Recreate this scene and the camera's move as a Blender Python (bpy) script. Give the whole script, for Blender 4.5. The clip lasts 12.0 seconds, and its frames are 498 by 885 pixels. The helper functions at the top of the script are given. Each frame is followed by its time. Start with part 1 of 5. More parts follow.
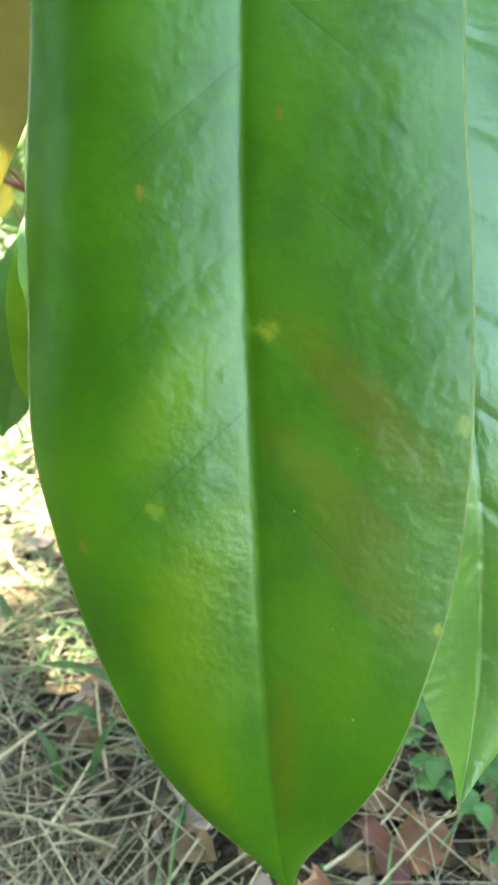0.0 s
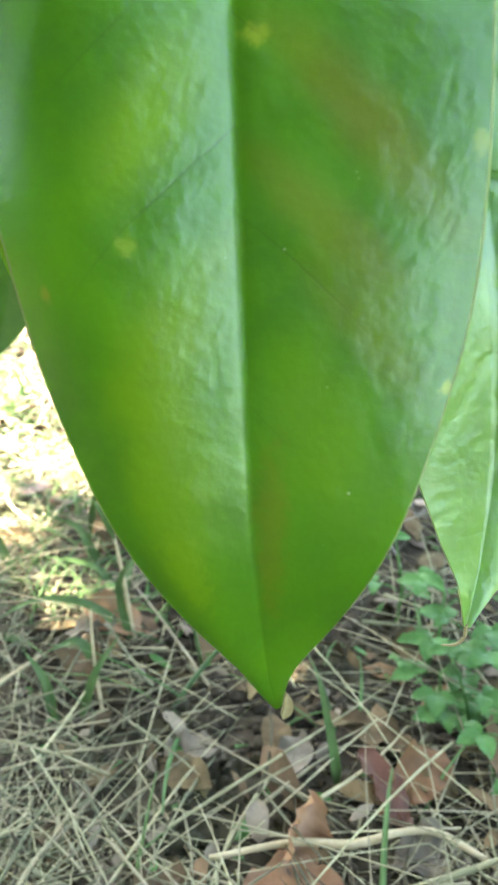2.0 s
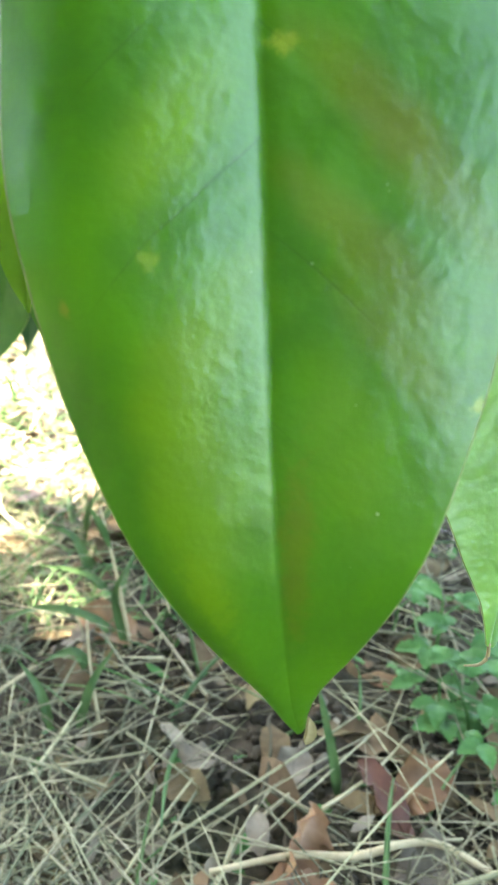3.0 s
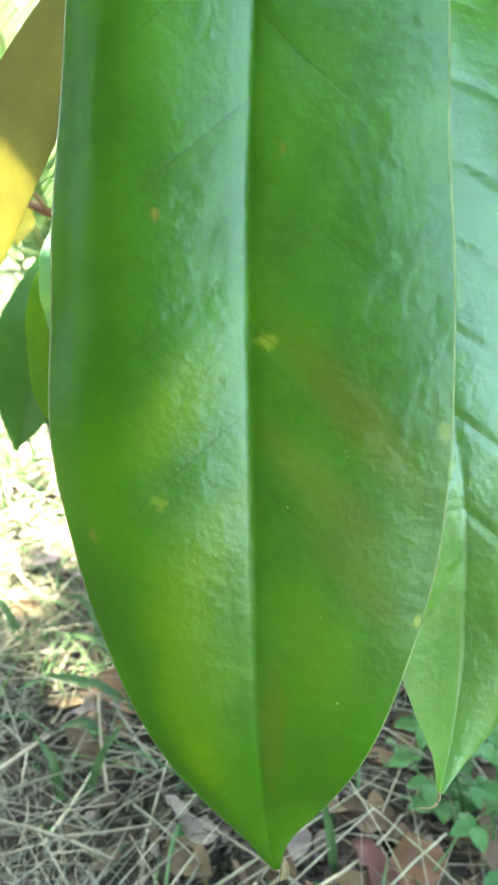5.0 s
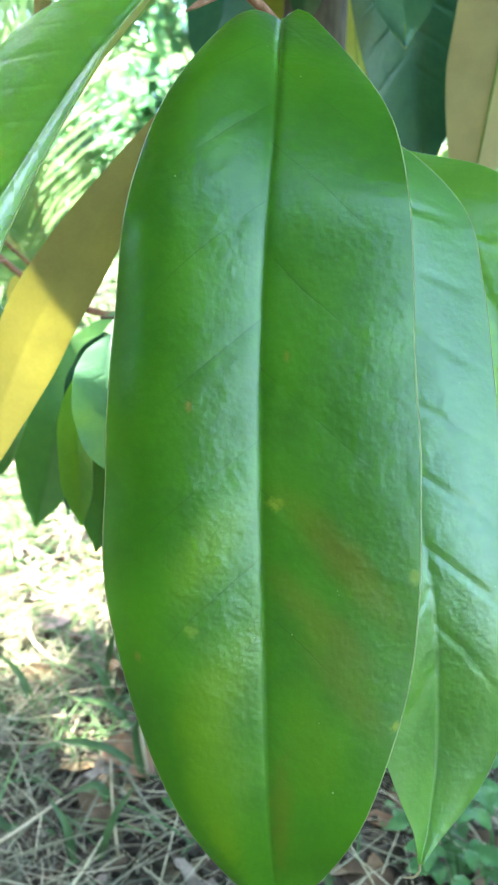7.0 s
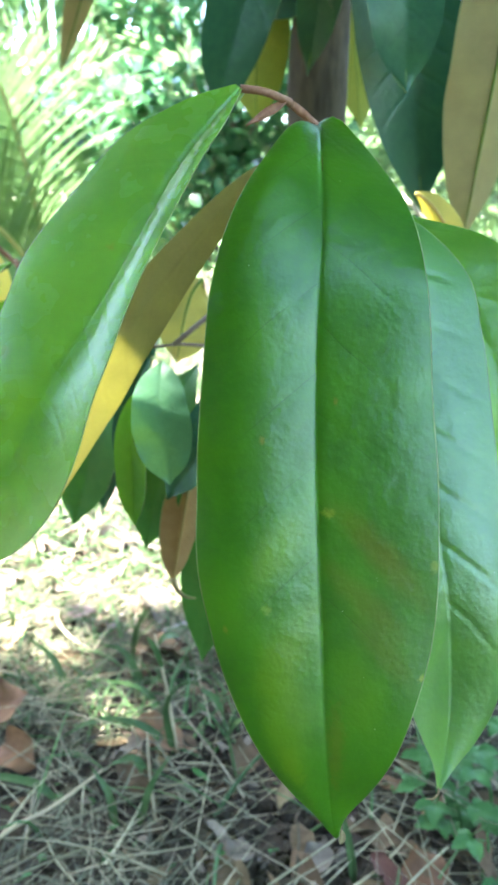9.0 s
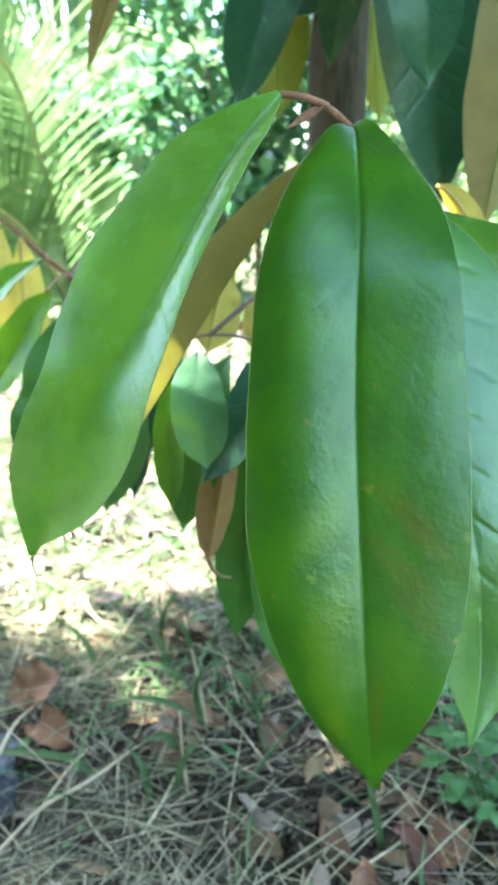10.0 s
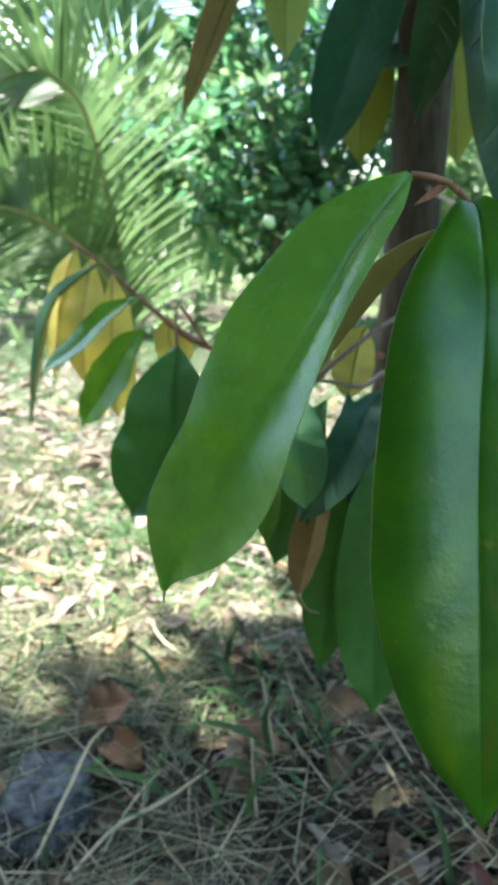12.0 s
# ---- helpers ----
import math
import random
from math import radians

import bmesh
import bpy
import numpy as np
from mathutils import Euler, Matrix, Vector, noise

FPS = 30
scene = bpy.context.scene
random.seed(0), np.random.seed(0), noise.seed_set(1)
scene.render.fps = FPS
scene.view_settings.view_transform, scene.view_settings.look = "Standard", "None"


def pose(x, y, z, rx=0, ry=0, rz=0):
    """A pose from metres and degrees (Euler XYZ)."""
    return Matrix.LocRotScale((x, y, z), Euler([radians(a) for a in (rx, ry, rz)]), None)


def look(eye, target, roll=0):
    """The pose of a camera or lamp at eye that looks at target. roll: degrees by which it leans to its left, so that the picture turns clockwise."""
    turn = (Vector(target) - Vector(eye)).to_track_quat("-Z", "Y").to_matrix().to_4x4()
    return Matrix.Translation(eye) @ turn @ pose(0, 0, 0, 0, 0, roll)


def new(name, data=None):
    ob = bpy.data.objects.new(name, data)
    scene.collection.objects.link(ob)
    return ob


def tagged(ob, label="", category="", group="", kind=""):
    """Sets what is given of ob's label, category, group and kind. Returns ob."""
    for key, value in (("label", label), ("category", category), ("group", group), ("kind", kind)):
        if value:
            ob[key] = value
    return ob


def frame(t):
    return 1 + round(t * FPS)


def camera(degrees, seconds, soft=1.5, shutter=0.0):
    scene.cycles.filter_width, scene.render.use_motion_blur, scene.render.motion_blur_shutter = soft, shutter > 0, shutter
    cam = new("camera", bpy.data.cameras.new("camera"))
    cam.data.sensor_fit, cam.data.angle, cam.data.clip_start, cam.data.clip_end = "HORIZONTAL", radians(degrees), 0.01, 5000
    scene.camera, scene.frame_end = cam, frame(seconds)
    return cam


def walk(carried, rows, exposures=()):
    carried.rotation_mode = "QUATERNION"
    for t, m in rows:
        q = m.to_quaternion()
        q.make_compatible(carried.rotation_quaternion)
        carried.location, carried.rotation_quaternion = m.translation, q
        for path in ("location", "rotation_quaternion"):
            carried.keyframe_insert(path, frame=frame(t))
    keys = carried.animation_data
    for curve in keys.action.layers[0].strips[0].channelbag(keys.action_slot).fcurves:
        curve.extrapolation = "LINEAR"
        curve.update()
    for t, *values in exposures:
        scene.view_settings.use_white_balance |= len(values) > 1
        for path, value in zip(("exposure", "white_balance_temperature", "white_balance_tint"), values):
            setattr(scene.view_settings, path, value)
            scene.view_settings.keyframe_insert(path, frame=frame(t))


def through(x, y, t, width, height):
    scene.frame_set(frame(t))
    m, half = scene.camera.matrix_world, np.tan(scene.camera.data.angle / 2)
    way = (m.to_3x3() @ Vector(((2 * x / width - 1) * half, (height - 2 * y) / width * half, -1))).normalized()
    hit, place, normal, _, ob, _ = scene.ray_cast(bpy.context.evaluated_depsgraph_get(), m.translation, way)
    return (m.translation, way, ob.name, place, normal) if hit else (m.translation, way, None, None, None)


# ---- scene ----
EXPOSURE = 3.95
CANOPY = 20000
cam = camera(35.0, 12.0)
cam.data.dof.use_dof, cam.data.dof.focus_distance, cam.data.dof.aperture_fstop = True, 0.145, 57.0
PATH = [
    (0, (0.0751, 0.1024, 0.3356), (-0.0137, 1.9570, -0.4078), -0.31),
    (0.5, (0.0790, 0.1034, 0.3331), (-0.0242, 1.9590, -0.4059), -0.28),
    (1, (0.0791, 0.1008, 0.3245), (-0.0213, 1.9472, -0.4376), -0.06),
    (1.5, (0.0763, 0.1040, 0.3114), (-0.0053, 1.9393, -0.4792), -0.31),
    (2, (0.0777, 0.1032, 0.3027), (-0.0241, 1.9396, -0.4830), 0.13),
    (2.5, (0.0774, 0.1034, 0.3016), (-0.0097, 1.9397, -0.4858), 0.22),
    (3, (0.0732, 0.1064, 0.3032), (-0.0026, 1.9484, -0.4722), 0.34),
    (3.5, (0.0770, 0.1009, 0.3154), (-0.0110, 1.9588, -0.4196), 0.43),
    (3.7, (0.0767, 0.1000, 0.3151), (-0.0188, 1.9752, -0.3739), 1.00),
    (5.3, (0.0774, 0.0895, 0.3408), (-0.0399, 1.9691, -0.3326), 0.93),
    (5.5, (0.0732, 0.0878, 0.3433), (-0.0136, 1.9820, -0.2925), 0.90),
    (6, (0.0755, 0.0794, 0.3511), (-0.0315, 1.9840, -0.2498), 1.37),
    (6.5, (0.0743, 0.0730, 0.3595), (-0.0271, 1.9813, -0.2304), 0.80),
    (7, (0.0763, 0.0666, 0.3634), (-0.0442, 1.9809, -0.2032), 0.82),
    (7.2, (0.0741, 0.0659, 0.3660), (-0.0337, 1.9807, -0.2013), 0.56),
    (8.8, (0.0645, 0.0295, 0.3840), (-0.0261, 1.9392, -0.2034), 0.19),
    (9, (0.0628, 0.0225, 0.3853), (-0.0410, 1.9299, -0.2074), 0.09),
    (9.5, (0.0573, 0.0147, 0.3856), (-0.0583, 1.9164, -0.2229), -0.37),
    (10, (0.0550, 0.0056, 0.3878), (-0.0819, 1.9041, -0.2262), -0.70),
    (10.5, (0.0489, -0.0016, 0.3935), (-0.1268, 1.8956, -0.2143), -0.79),
    (11, (0.0402, -0.0056, 0.3988), (-0.1754, 1.8860, -0.2140), -0.95),
    (11.5, (0.0347, -0.0082, 0.4011), (-0.2072, 1.8917, -0.1748), -0.52),
    (12, (0.0313, -0.0117, 0.4017), (-0.2164, 1.8927, -0.1567), 0.23),
]
walk(cam, [(t, look(eye, target, roll)) for t, eye, target, roll in PATH], exposures=[(t, EXPOSURE + e, k, 10) for t, e, k in ((0, 0.30, 8000), (1.0, 0.32, 8300), (2.5, 0.51, 8000), (3.5, 0.49, 7700), (5.5, 0.41, 7100), (7.2, 0.24, 6500), (9.5, 0.0, 6400), (10.5, -0.12, 6500), (11.2, -0.80, 6500), (12, -1.12, 6400))])

# ---- world and sun ----
SUN_TO = Vector((-0.40, 0.20, 0.90)).normalized()
world = bpy.data.worlds.new("world")
scene.world = world
world.use_nodes = True
wn = world.node_tree.nodes
sky = wn.new("ShaderNodeTexSky")
sky.sky_type, sky.sun_disc = "NISHITA", False
sky.sun_elevation = math.asin(SUN_TO.z)
sky.sun_rotation = math.atan2(SUN_TO.x, SUN_TO.y)
world.node_tree.links.new(sky.outputs[0], wn["Background"].inputs[0])
wn["Background"].inputs[1].default_value = 0.13
sun_data = bpy.data.lights.new("sun", "SUN")
sun_data.energy, sun_data.angle, sun_data.color = 5.0, radians(0.6), (1.0, 0.965, 0.91)
sun = new("sun", sun_data)
sun.matrix_world = look(SUN_TO * 30, (0, 0, 0))


# ---- materials ----
class Nodes:
    """A small builder for node materials."""

    def __init__(self, name):
        self.mat = bpy.data.materials.new(name)
        self.mat.use_nodes = True
        self.tree = self.mat.node_tree
        self.bsdf = self.tree.nodes["Principled BSDF"]
        self.out = self.tree.nodes["Material Output"]

    def add(self, kind, ins=(), operation="", interpolation_type="", data_type="", use_clamp=False):
        node = self.tree.nodes.new("ShaderNode" + kind)
        if operation:
            node.operation, node.use_clamp = operation, use_clamp
        if interpolation_type:
            node.interpolation_type = interpolation_type
        if data_type:
            node.data_type = data_type
        for key, value in dict(ins).items():
            self.put(node.inputs[key], value)
        return node

    def put(self, socket, value):
        if isinstance(value, bpy.types.NodeSocket):
            self.tree.links.new(value, socket)
        else:
            socket.default_value = value

    def math(self, op, a, b=0.0, c=0.0, clamp=False):
        return self.add("Math", {0: a, 1: b, 2: c}, operation=op, use_clamp=clamp).outputs[0]

    def noise(self, vector, scale, detail=3.0, rough=0.55):
        return self.add("TexNoise", {"Vector": vector, "Scale": scale, "Detail": detail, "Roughness": rough}).outputs[0]

    def ramp(self, value, low, high):
        return self.add("MapRange", {"Value": value, "From Min": low, "From Max": high}, interpolation_type="SMOOTHSTEP").outputs[0]

    def mix(self, factor, a, b):
        node = self.add("Mix", data_type="RGBA")
        for n, value in ((0, factor), (6, a), (7, b)):
            if n > 0 and not isinstance(value, bpy.types.NodeSocket):
                value = (*value, 1.0) if len(value) == 3 else value
            self.put(node.inputs[n], value)
        return node.outputs[2]

    def bump(self, height, strength, distance):
        return self.add("Bump", {"Height": height, "Strength": strength, "Distance": distance}).outputs[0]

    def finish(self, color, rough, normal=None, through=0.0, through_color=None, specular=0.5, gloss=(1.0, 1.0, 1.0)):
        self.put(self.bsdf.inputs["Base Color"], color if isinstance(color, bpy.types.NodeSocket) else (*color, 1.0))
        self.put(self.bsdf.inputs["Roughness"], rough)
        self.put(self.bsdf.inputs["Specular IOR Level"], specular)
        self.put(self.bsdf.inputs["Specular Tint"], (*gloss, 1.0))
        if normal is not None:
            self.put(self.bsdf.inputs["Normal"], normal)
        if through > 0:
            tr = self.add("BsdfTranslucent", {"Color": through_color if isinstance(through_color, bpy.types.NodeSocket) else (*through_color, 1.0)})
            mixed = self.add("MixShader", {0: through})
            self.tree.links.new(self.bsdf.outputs[0], mixed.inputs[1])
            self.tree.links.new(tr.outputs[0], mixed.inputs[2])
            self.tree.links.new(mixed.outputs[0], self.out.inputs[0])
        return self.mat


def leaf_material(name, green, patch, brown, patch_amount=0.5, brown_amount=0.2, rough=0.3, through=0.3, glow=(0.25, 0.5, 0.03), veins=9.5, relief=1.0, vein_tone=0.12, specks=0.5, spec=0.5, swell_by=0.35, blots=()):
    n = Nodes(name)
    uv = n.add("UVMap").outputs[0]
    place = n.add("TexCoord").outputs["Object"]
    part_uv = n.add("SeparateXYZ", {0: uv})
    along, across = part_uv.outputs[0], part_uv.outputs[1]
    side = n.math("MULTIPLY", n.math("ABSOLUTE", n.math("SUBTRACT", across, 0.5)), 2.0)
    wob = n.math("MULTIPLY", n.noise(place, 60.0, 1.0), 0.12)
    # side veins sweep from the midrib towards the tip
    q = n.math("SUBTRACT", n.math("MULTIPLY", along, veins), n.math("MULTIPLY", side, 1.15))
    sway = n.math("MULTIPLY", n.math("GREATER_THAN", across, 0.5), 0.43)
    q = n.math("ADD", n.math("ADD", q, sway), wob)
    f = n.math("ABSOLUTE", n.math("SUBTRACT", n.math("FRACT", q), 0.5))
    line = n.math("MULTIPLY", n.math("SUBTRACT", 1.0, n.ramp(f, 0.0, 0.016)), n.ramp(side, 0.95, 0.35))
    line = n.math("MULTIPLY", n.math("MULTIPLY", line, n.ramp(along, 0.86, 0.7)), n.ramp(n.noise(place, 75.0, 2.0), 0.34, 0.56))
    swell = n.math("MULTIPLY", n.ramp(f, 0.0, 0.15), n.math("MULTIPLY", n.ramp(along, 0.92, 0.6), n.ramp(side, 1.0, 0.6)))
    big = n.noise(place, 42.0, 2.0, 0.5)
    wide = n.noise(place, 16.0, 2.0, 0.5)
    fine = n.noise(place, 900.0, 2.0, 0.6)
    color = n.mix(n.math("MULTIPLY", n.ramp(big, 0.45, 0.72), patch_amount), green, patch)
    color = n.mix(n.math("MULTIPLY", n.ramp(wide, 0.55, 0.7), brown_amount), color, brown)
    color = n.mix(n.math("MULTIPLY", n.ramp(n.noise(place, 170.0, 2.0, 0.5), 0.38, 0.66), 0.5), color, patch)
    color = n.mix(n.math("MULTIPLY", n.ramp(n.noise(place, 560.0, 3.0), 0.45, 0.66), 0.28), color, patch)
    color = n.mix(n.math("MULTIPLY", line, vein_tone), color, tuple(0.45 * c for c in green))
    color = n.mix(n.math("MULTIPLY", n.ramp(fine, 0.3, 0.75), 0.18), color, tuple(0.6 * c for c in green))
    spots = n.add("TexVoronoi", {"Vector": place, "Scale": 190.0}).outputs["Distance"]
    few = n.ramp(n.noise(place, 140.0, 1.0), 0.52, 0.56)
    dot = n.math("MULTIPLY", n.math("MULTIPLY", n.math("SUBTRACT", 1.0, n.ramp(spots, 0.02, 0.06)), few), specks)
    color = n.mix(dot, color, (0.42, 0.52, 0.25))
    # blotches: place along and across the blade, radii, colour, strength, softness
    ragged = n.math("MULTIPLY", n.math("SUBTRACT", n.noise(place, 150.0, 2.0), 0.5), 0.9)
    frayed = n.math("MULTIPLY", n.math("SUBTRACT", n.noise(place, 800.0, 3.0), 0.5), 2.6)
    for s_at, v_at, rs, rv, tone, amount, soft in blots:
        lean = 0.119 if rv > 0.08 else 0.0
        ds = n.math("DIVIDE", n.math("SUBTRACT", n.math("SUBTRACT", along, n.math("MULTIPLY", side, lean)), s_at - lean * abs(2 * v_at - 1)), rs)
        dv = n.math("DIVIDE", n.math("SUBTRACT", across, v_at), rv)
        far = n.math("SQRT", n.math("ADD", n.math("MULTIPLY", ds, ds), n.math("MULTIPLY", dv, dv)))
        far = n.math("ADD", far, ragged if rv > 0.08 else frayed)
        color = n.mix(n.math("MULTIPLY", n.math("SUBTRACT", 1.0, n.ramp(far, 1.0 - soft, 1.0 + soft)), amount), color, tone)
    rib = n.math("SUBTRACT", 1.0, n.ramp(side, 0.0, 0.035))
    color = n.mix(n.math("MULTIPLY", rib, 0.15), color, patch)
    h = n.math("ADD", n.math("MULTIPLY", line, -0.05), n.math("MULTIPLY", swell, swell_by))
    h = n.math("ADD", h, n.math("MULTIPLY", n.noise(place, 48.0, 2.0), 1.4))
    h = n.math("ADD", h, n.math("MULTIPLY", n.noise(place, 130.0, 3.0), 1.0))
    h = n.math("ADD", h, n.math("MULTIPLY", n.noise(place, 520.0, 4.0, 0.6), 0.34))
    normal = n.bump(h, 0.48 * relief, 0.0006)
    dull = n.math("ADD", rough, n.math("MULTIPLY", n.noise(place, 90.0, 2.0), 0.14))
    warm = n.mix(n.ramp(big, 0.4, 0.7), glow, tuple(min(1.0, 1.25 * c) for c in glow))
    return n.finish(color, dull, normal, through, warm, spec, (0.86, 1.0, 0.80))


def plain_material(name, a, b, scale, rough=0.7, relief=0.4, depth=0.001, through=0.0, stretch=(1, 1, 1), spec=0.35, vary=0.0, moss=None):
    n = Nodes(name)
    place = n.add("TexCoord").outputs["Object"]
    place = n.add("Mapping", {"Vector": place, "Scale": stretch}).outputs[0]
    g = n.noise(place, scale, 5.0, 0.62)
    s = n.noise(place, scale * 0.13, 2.0)
    color = n.mix(n.ramp(g, 0.3, 0.7), a, b)
    color = n.mix(n.math("MULTIPLY", n.ramp(s, 0.4, 0.7), 0.5), color, tuple(0.55 * c for c in a))
    if moss is not None:
        color = n.mix(n.ramp(n.noise(place, 2.2, 4.0), 0.5, 0.68), color, moss)
    if vary > 0:
        geo = n.add("NewGeometry").outputs["Random Per Island"]
        color = n.mix(n.math("MULTIPLY", geo, vary), color, tuple(0.35 * c for c in a))
        hue = n.add("HueSaturation", {"Hue": n.math("ADD", 0.48, n.math("MULTIPLY", n.math("FRACT", n.math("MULTIPLY", geo, 7.31)), 0.04)), "Value": n.math("ADD", 0.7, n.math("MULTIPLY", n.math("FRACT", n.math("MULTIPLY", geo, 17.7)), 0.6)), "Color": color})
        color = hue.outputs[0]
    return n.finish(color, rough, n.bump(g, relief, depth), through, color, spec)


YELLOW, ORANGE, OLIVE, LIME = (0.36, 0.40, 0.03), (0.38, 0.20, 0.03), (0.150, 0.130, 0.008), (0.16, 0.27, 0.005)
MAIN_BLOTS = [
    (0.585, 0.450, 0.0045, 0.028, YELLOW, 0.7, 0.6), (0.500, 0.713, 0.0040, 0.011, ORANGE, 0.7, 0.6), (0.456, 0.413, 0.004, 0.010, ORANGE, 0.5, 0.6),
    (0.694, 0.725, 0.006, 0.018, YELLOW, 0.40, 0.6), (0.781, 0.016, 0.004, 0.016, YELLOW, 0.8, 0.6), (0.650, 0.020, 0.006, 0.016, YELLOW, 0.5, 0.6), (0.719, 0.920, 0.004, 0.010, ORANGE, 0.6, 0.6),
    (0.613, 0.29, 0.018, 0.13, OLIVE, 0.52, 0.7), (0.650, 0.20, 0.020, 0.12, OLIVE, 0.56, 0.7), (0.690, 0.30, 0.018, 0.15, OLIVE, 0.56, 0.7), (0.745, 0.22, 0.018, 0.14, OLIVE, 0.44, 0.7),
    (0.865, 0.43, 0.05, 0.05, OLIVE, 0.55, 0.6), (0.84, 0.74, 0.06, 0.14, LIME, 0.5, 0.7), (0.625, 0.66, 0.030, 0.11, LIME, 0.55, 0.7), (0.885, 0.78, 0.025, 0.07, LIME, 0.5, 0.6),
    (0.725, 0.60, 0.022, 0.09, LIME, 0.4, 0.7), (0.765, 0.70, 0.04, 0.12, LIME, 0.5, 0.7), (0.80, 0.30, 0.04, 0.10, LIME, 0.25, 0.7),
]
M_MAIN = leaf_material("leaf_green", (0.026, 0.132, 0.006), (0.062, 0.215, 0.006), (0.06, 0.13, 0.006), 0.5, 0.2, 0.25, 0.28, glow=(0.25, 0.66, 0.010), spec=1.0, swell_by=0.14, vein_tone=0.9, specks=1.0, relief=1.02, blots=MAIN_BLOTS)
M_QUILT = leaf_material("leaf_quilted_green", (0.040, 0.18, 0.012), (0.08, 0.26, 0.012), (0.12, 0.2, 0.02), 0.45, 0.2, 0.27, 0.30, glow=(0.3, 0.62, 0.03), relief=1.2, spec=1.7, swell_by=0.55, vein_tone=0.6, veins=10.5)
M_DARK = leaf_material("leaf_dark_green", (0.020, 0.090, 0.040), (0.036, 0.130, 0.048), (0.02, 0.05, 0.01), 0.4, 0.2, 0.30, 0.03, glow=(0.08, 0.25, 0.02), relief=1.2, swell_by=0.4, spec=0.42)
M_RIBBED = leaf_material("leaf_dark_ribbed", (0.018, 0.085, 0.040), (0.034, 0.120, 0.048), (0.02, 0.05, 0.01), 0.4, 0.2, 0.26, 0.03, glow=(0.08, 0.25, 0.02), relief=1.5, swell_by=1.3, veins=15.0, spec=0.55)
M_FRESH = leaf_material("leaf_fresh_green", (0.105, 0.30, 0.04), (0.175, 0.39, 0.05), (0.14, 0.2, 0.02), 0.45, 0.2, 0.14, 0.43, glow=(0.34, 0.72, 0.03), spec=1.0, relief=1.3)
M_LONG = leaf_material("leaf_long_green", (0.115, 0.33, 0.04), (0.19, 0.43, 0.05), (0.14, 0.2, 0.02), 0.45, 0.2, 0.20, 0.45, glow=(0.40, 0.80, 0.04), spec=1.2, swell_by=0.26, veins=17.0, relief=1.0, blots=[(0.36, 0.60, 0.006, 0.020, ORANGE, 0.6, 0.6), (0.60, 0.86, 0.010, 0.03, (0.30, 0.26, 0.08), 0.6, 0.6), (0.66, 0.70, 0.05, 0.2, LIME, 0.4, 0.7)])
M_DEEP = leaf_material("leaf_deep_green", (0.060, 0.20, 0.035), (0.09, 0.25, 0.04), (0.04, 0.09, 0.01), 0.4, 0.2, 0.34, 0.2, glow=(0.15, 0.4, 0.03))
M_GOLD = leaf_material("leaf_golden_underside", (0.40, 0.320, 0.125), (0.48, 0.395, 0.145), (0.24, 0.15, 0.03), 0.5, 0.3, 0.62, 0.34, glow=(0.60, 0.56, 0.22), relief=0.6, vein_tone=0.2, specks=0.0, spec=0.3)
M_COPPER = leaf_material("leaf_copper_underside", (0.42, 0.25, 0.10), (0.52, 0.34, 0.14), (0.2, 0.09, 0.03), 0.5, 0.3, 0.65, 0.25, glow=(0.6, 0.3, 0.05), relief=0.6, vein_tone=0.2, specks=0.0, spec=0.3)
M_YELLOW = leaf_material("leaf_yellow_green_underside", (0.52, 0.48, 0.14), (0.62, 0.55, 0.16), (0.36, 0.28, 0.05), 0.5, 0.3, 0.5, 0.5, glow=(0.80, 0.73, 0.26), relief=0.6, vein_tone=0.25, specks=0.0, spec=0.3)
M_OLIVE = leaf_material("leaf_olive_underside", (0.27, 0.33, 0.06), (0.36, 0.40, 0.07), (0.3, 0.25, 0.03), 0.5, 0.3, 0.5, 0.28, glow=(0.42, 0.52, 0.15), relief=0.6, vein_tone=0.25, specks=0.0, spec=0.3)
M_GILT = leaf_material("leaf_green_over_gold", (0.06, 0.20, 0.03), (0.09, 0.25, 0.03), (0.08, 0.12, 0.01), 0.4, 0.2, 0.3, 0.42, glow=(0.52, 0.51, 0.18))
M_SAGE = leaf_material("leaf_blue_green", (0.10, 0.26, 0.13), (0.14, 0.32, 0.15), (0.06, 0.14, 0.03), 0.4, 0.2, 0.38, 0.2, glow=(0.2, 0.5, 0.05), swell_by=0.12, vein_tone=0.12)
M_RIB = plain_material("midrib_green", (0.10, 0.20, 0.02), (0.15, 0.24, 0.03), 300, 0.45)
M_RIB_GOLD = plain_material("midrib_brown", (0.44, 0.30, 0.08), (0.50, 0.36, 0.10), 300, 0.6)
M_MARGIN = plain_material("leaf_margin", (0.24, 0.36, 0.09), (0.36, 0.45, 0.15), 300, 0.5, through=0.3)
M_TWIG = plain_material("twig_bark", (0.23, 0.105, 0.048), (0.36, 0.185, 0.095), 500, 0.75, 0.6, 0.0004)
M_TWIG_GREY = plain_material("twig_grey", (0.17, 0.12, 0.08), (0.26, 0.19, 0.12), 300, 0.8, 0.6, 0.0006)
M_BARK = plain_material("bark", (0.042, 0.036, 0.018), (0.105, 0.088, 0.048), 110, 0.9, 0.9, 0.002, stretch=(1, 1, 0.25))
M_SOIL = plain_material("soil", (0.032, 0.026, 0.017), (0.09, 0.072, 0.045), 60, 0.95, 0.9, 0.004, moss=(0.06, 0.10, 0.03))
# dry straw again, with the sun's brightness put into its colour
M_PALE = plain_material("sunlit_straw", (0.46, 0.40, 0.355), (0.59, 0.53, 0.475), 120, 0.7, 0.3, 0.0004, vary=0.5)
